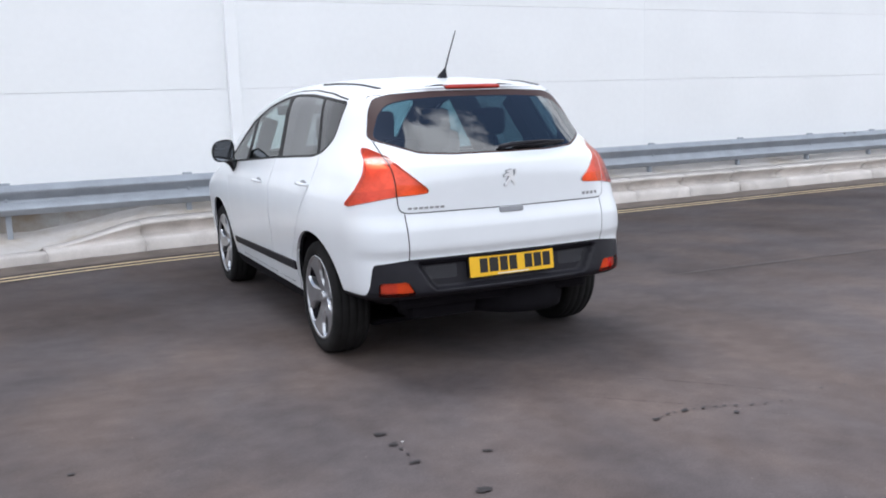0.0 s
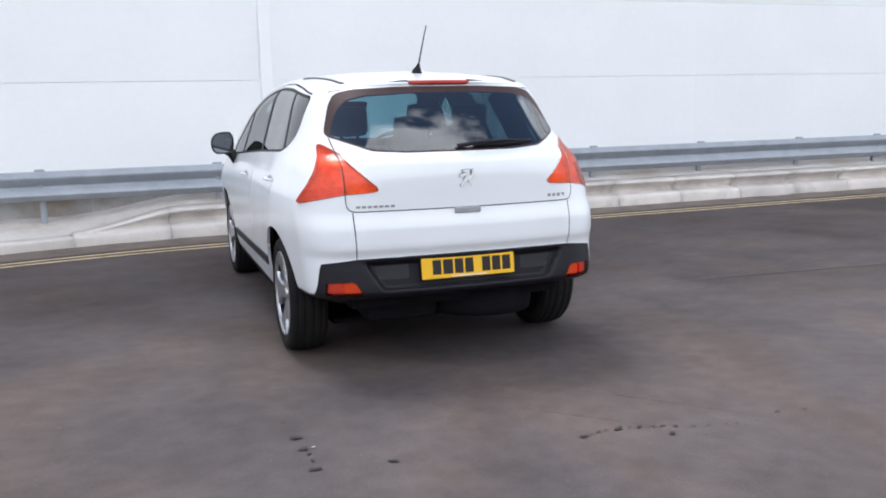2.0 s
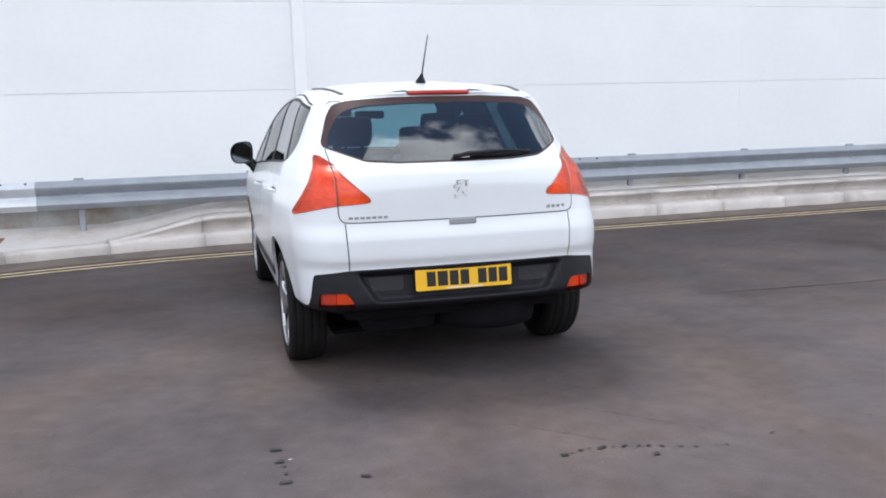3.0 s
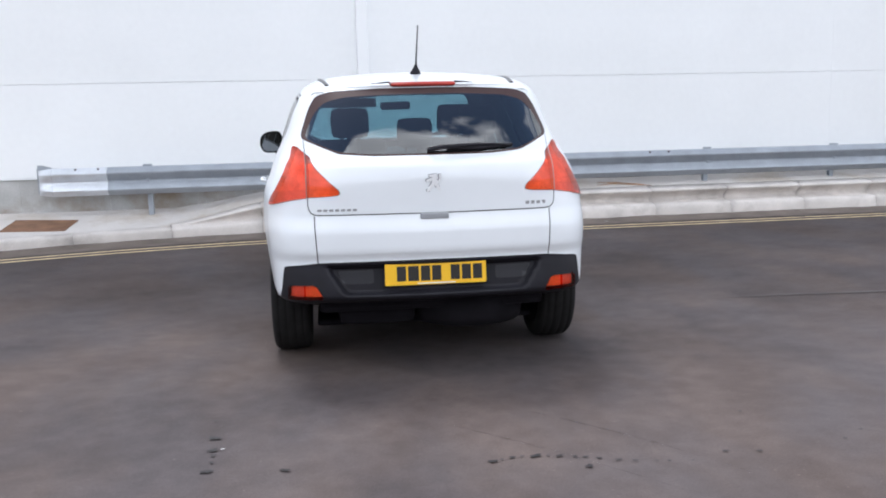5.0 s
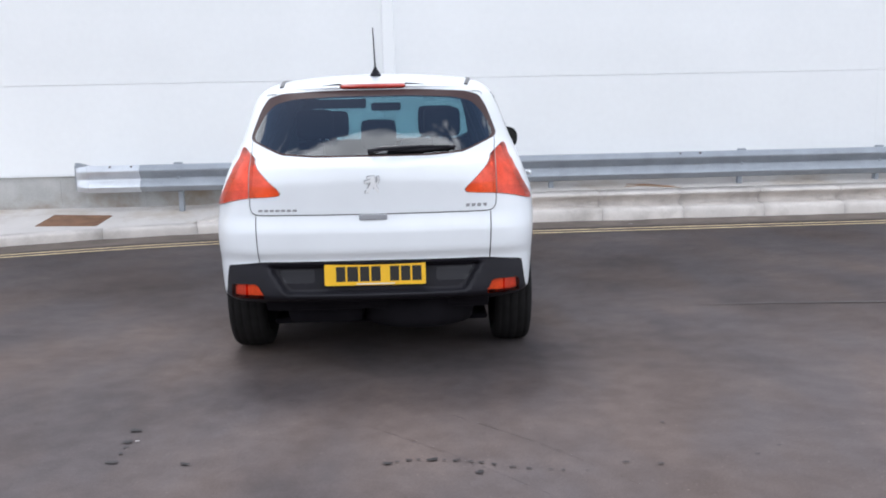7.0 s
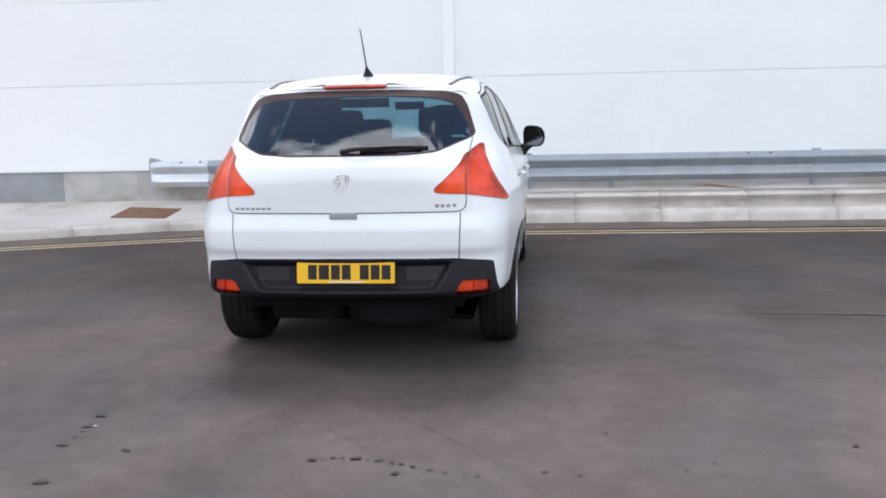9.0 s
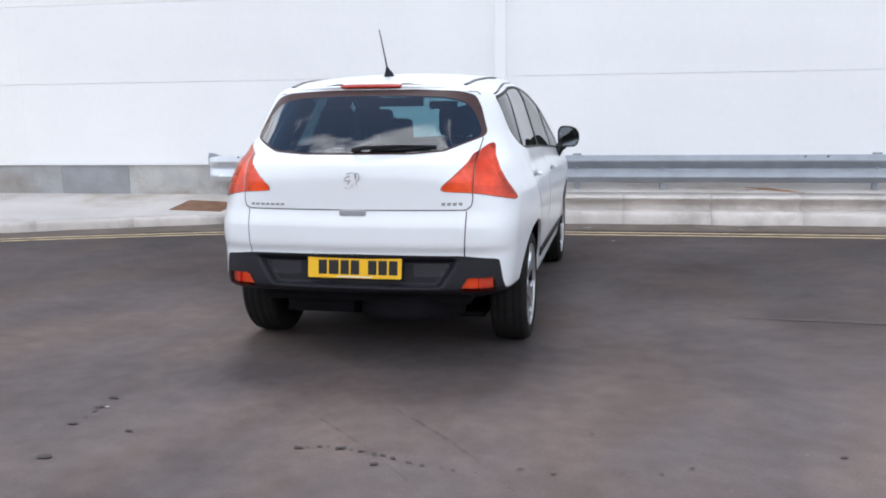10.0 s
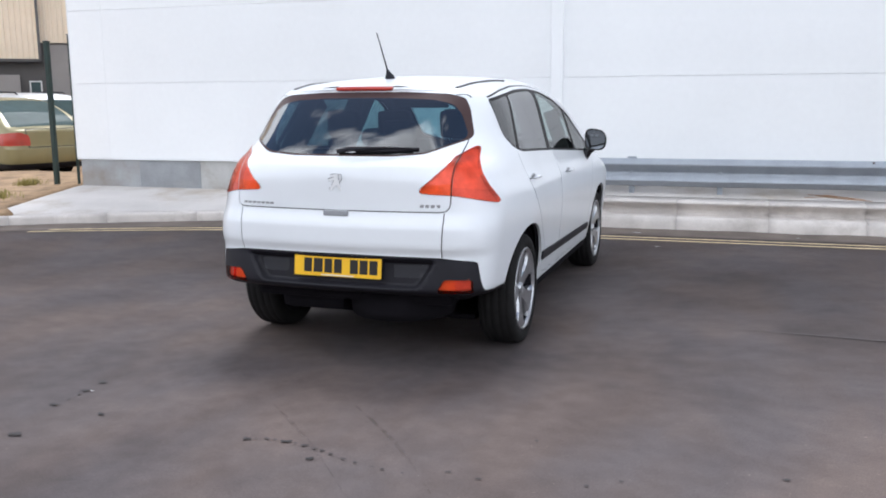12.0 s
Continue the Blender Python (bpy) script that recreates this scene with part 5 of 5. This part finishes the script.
def parked_car(label, paint, m, boot=False):
    ob = thing("parked_car", label, "car", m, group="cars beyond the fence")
    sh = Shell(saloon_body if boot else estate_body, (-.45, .8, .5), (.45, 3.5, .75), (14, 34, 6), ((10, 10), (12, 10), (6, 14)))
    flank = lambda p: np.abs(p[:, 0]) > .5
    yz = lambda poly: lambda p: np.where(np.abs(p[:, 0]) > .5, outline(p[:, 1], p[:, 2], poly), 1.0)
    for poly in ([(1.00, 1.02), (1.36, .98), (1.36, 1.31), (1.28, 1.31)] if boot else [(.30, .97), (1.30, .94), (1.30, 1.33), (.62, 1.33)], [(1.42, .94), (2.15, .92), (2.10, 1.31), (1.42, 1.315)], [(2.22, .92), (3.15, .88), (2.35, 1.28), (2.18, 1.30)]):
        sh.region("glass", yz(rounded(poly, .05)), only=flank)
    back = rounded([(-1, .97), (.60, .98), (.50, 1.30), (-1, 1.33)], .05)
    slope = rounded([(-1, .26), (.66, .32), (.54, 1.26), (-1, 1.30)], .05)
    if boot:
        sh.region("glass", lambda p: np.where(p[:, 2] > .99, outline(np.abs(p[:, 0]), p[:, 1], slope), 1.0), only=lambda p: (p[:, 2] > .99) & (p[:, 1] < 1.5))
        sh.seam("gap", lambda p: np.where(p[:, 1] < .3, outline(np.abs(p[:, 0]), p[:, 2], rounded([(-1, .63), (.50, .63), (.53, .95), (-1, .95)], .04)), 1.0), .008, lambda p: p[:, 1] < .3)
    else:
        sh.region("glass", lambda p: np.where(p[:, 1] < .7, outline(np.abs(p[:, 0]), p[:, 2], back), 1.0), only=lambda p: p[:, 1] < .7)
    lamp = rounded([(.50, .66), (1.30, .66), (1.30, .86), (.70, .90), (.52, .84)] if boot else [(.28, .66), (1.04, .70), (1.02, .90), (.30, .92)], .03)
    sh.region("lamp", lambda p: np.where(p[:, 1] < .6, outline(np.abs(p[:, 0]) + .6 * np.maximum(p[:, 1], 0), p[:, 2], lamp), 1.0), only=lambda p: p[:, 1] < .6)
    # the saloon's bottom edge is blackened to paint the shade beneath it
    if boot:
        sh.region("trim", lambda p: p[:, 2] - .33)
    else:
        sh.seam("trim", lambda p: p[:, 2] - .56, .03, lambda p: p[:, 2] < .7)
    for c in (1.22, 3.7):
        sh.region("opening", lambda p, c=c: np.where(np.abs(p[:, 0]) > .5, np.hypot(p[:, 1] - c, p[:, 2] - .33) - .36, 1.0), only=flank)
    sh.finish()
    sh.skin(["rest"], "body", paint, ob)
    sh.skin(["gap"], "panel_gap", DARK, ob, "dark panel gap", lift=-.006, depth=0)
    sh.skin(["glass"], "window", DARK_GLASS, ob, "dark glass", lift=-.004)
    sh.skin(["trim"], "bumper_strip", BLACK_PLASTIC, ob, "rubbing strip", lift=.01)
    for s in (-1, 1):
        if not boot:
            part("roof_rail", tube([(s * .50, .75, 1.38), (s * .52, .85, 1.455), (s * .53, 1.6, 1.475), (s * .52, 2.25, 1.455), (s * .50, 2.35, 1.39)], [.016, .016, .016, .016, .016], 8), BLACK_PLASTIC, ob, "dark roof rail", smooth=True)
        sh.skin(["lamp"], "tail_lamp", TAIL_RED, ob, "red tail lamp", lift=.004, where=lambda p, s=s: p[:, 0] * s > 0)
        for c in (1.22, 3.7):
            part("wheel", lathe([(.17, -.08), (.31, -.09), (.32, 0), (.31, .09), (.17, .08)], 24, pose(s * .74, c, .315)), RUBBER, ob, "dark wheel", smooth=True)
            part("hub_cap", lathe([(.001, .06), (.17, .075), (.18, .0), (.001, .0)], 20, pose(s * .74, c, .315, 0, 0, 0 if s > 0 else 180)), DISC, ob, "dull hub cap", smooth=True)
            part("wheel_housing", lathe([(.02, -.30), (.365, -.30), (.365, .08), (.36, -.28)], 24, pose(s * .74, c, .33, 0, 0, 0 if s > 0 else 180)), UNDER, ob, "dark wheel housing")


def warehouse():
    at = pose(-17.0, 16.1, 0, 0, 0, 43)
    hall = thing("warehouse", "cream corrugated industrial building above a dark wall", "building", at)

    def ribbed(x0, x1, z0, z1, y):
        bm, prev, x, k = bmesh.new(), None, x0, 0
        pitch = .145
        while x < x1:
            for dx, d in ((0, 0), (.05, 0), (.065, .045), (.13, .045)):
                now = [bm.verts.new((min(x + dx, x1), y + d, z)) for z in (z0, z1)]
                if prev:
                    bm.faces.new((prev[0], now[0], now[1], prev[1]))
                prev = now
            x += pitch
        return bm

    part("cladding", ribbed(-16, .12, 2.62, 10, -.05), CLADDING, hall, "cream corrugated cladding")
    part("cladding", ribbed(.16, 14, 3.08, 10, .15), CLADDING, hall, "cream corrugated cladding")
    part("edge_trim", block((.10, -.08, 2.60), (.17, .16, 10), .01), DARK_WALL, hall, "dark edge trim")
    part("eave_trim", block((-16, -.04, 2.54), (.12, .02, 2.62), .01), DARK_WALL, hall)
    part("wall", block((-16, .30, 0), (14, .60, 10.1), .02), DARK_WALL, hall, "dark recessed wall")
    part("low_wall", block((-16, .10, 0), (-.42, .28, 2.18), .02), GREY_WALL, hall, "grey lower wall")
    win = part("window", block((-.19, .22, 1.58), (.14, .29, 2.02), .01), WHITE_FRAME, hall, "white framed window")
    part("pane", block((-.15, .21, 1.62), (.10, .225, 1.98), .004), DARK_GLASS, win, "dark pane")
    # no door: a block added to make this stretch of wall greyer
    part("door", block((.30, .22, 0), (3.4, .29, 3.04), .02), GREY_WALL, hall, "grey panel")


def fence_posts():
    for x, y, top, h in ((-7.34, 6.00, 2.27, .031), (-7.02, 6.08, 2.36, .016), (-9.8, 5.6, 2.27, .031)):
        bm = block((x - h, y - h, .05), (x + h, y + h, top), .006)
        box(bm, (x - h - .006, y - h - .006, top), (x + h + .006, y + h + .006, top + .02), .006)
        tagged(part("fence_post", bm, FENCE_GREEN), "dark green steel fence post set in soil", "fence post", group="fence posts")


drips()
tyre_marks()
asphalt_seam()
hatch()
parked_car("olive-gold saloon car parked beyond the fence", GOLD, pose(-10.02, 9.00, 0.0, 0, 0, 72), boot=True)
parked_car("silver estate car parked behind a gold one", SILVER, pose(-12.3, 11.8, 0.04, 0, 0, 72) @ Matrix.Scale(1.1, 4))
warehouse()
fence_posts()
tagged(part("paper_scrap", blob(-1.01, -.81, .022, .013, .4, 77, .005), PAPER), "tiny white paper scrap on the asphalt", "litter")
for k, (x, y, a, b) in enumerate(((1.01, 5.35, .11, .05), (2.63, 5.40, .05, .03), (1.30, 4.48, .05, .025))):
    tagged(part("paper_scrap", blob(x, y, a, b, .2, 90 + k, .008), PAPER), "small white paper scrap in the gutter", "litter", group="litter in the gutter")
tagged(part("twig", tube([(2.74, 6.12, pave_z(2.74, 6.12) + .006), (2.98, 6.09, pave_z(2.98, 6.09) + .010), (3.30, 6.02, pave_z(3.3, 6.02) + .005)], [.004, .006, .003], 6), TWIG), "thin brown twig lying behind the kerb", "twig")
tagged(part("twig", tube([(2.70, 6.02, pave_z(2.70, 6.02) + .008), (2.92, 6.04, pave_z(2.92, 6.04) + .016), (3.16, 6.00, pave_z(3.16, 6.0) + .010), (3.37, 5.97, pave_z(3.37, 5.97) + .006)], [.003, .005, .005, .003], 6), TWIG), "long orange-brown twig lying behind the kerb", "twig")
# unseen backdrop across the yard, added to give dark reflections
tagged(part("wall_south", block((-60, -34.5, 0), (60, -34, 6.5), .05), BACKDROP), "plain dull brown backdrop, unseen, added for dark reflections", "wall", kind="structure")
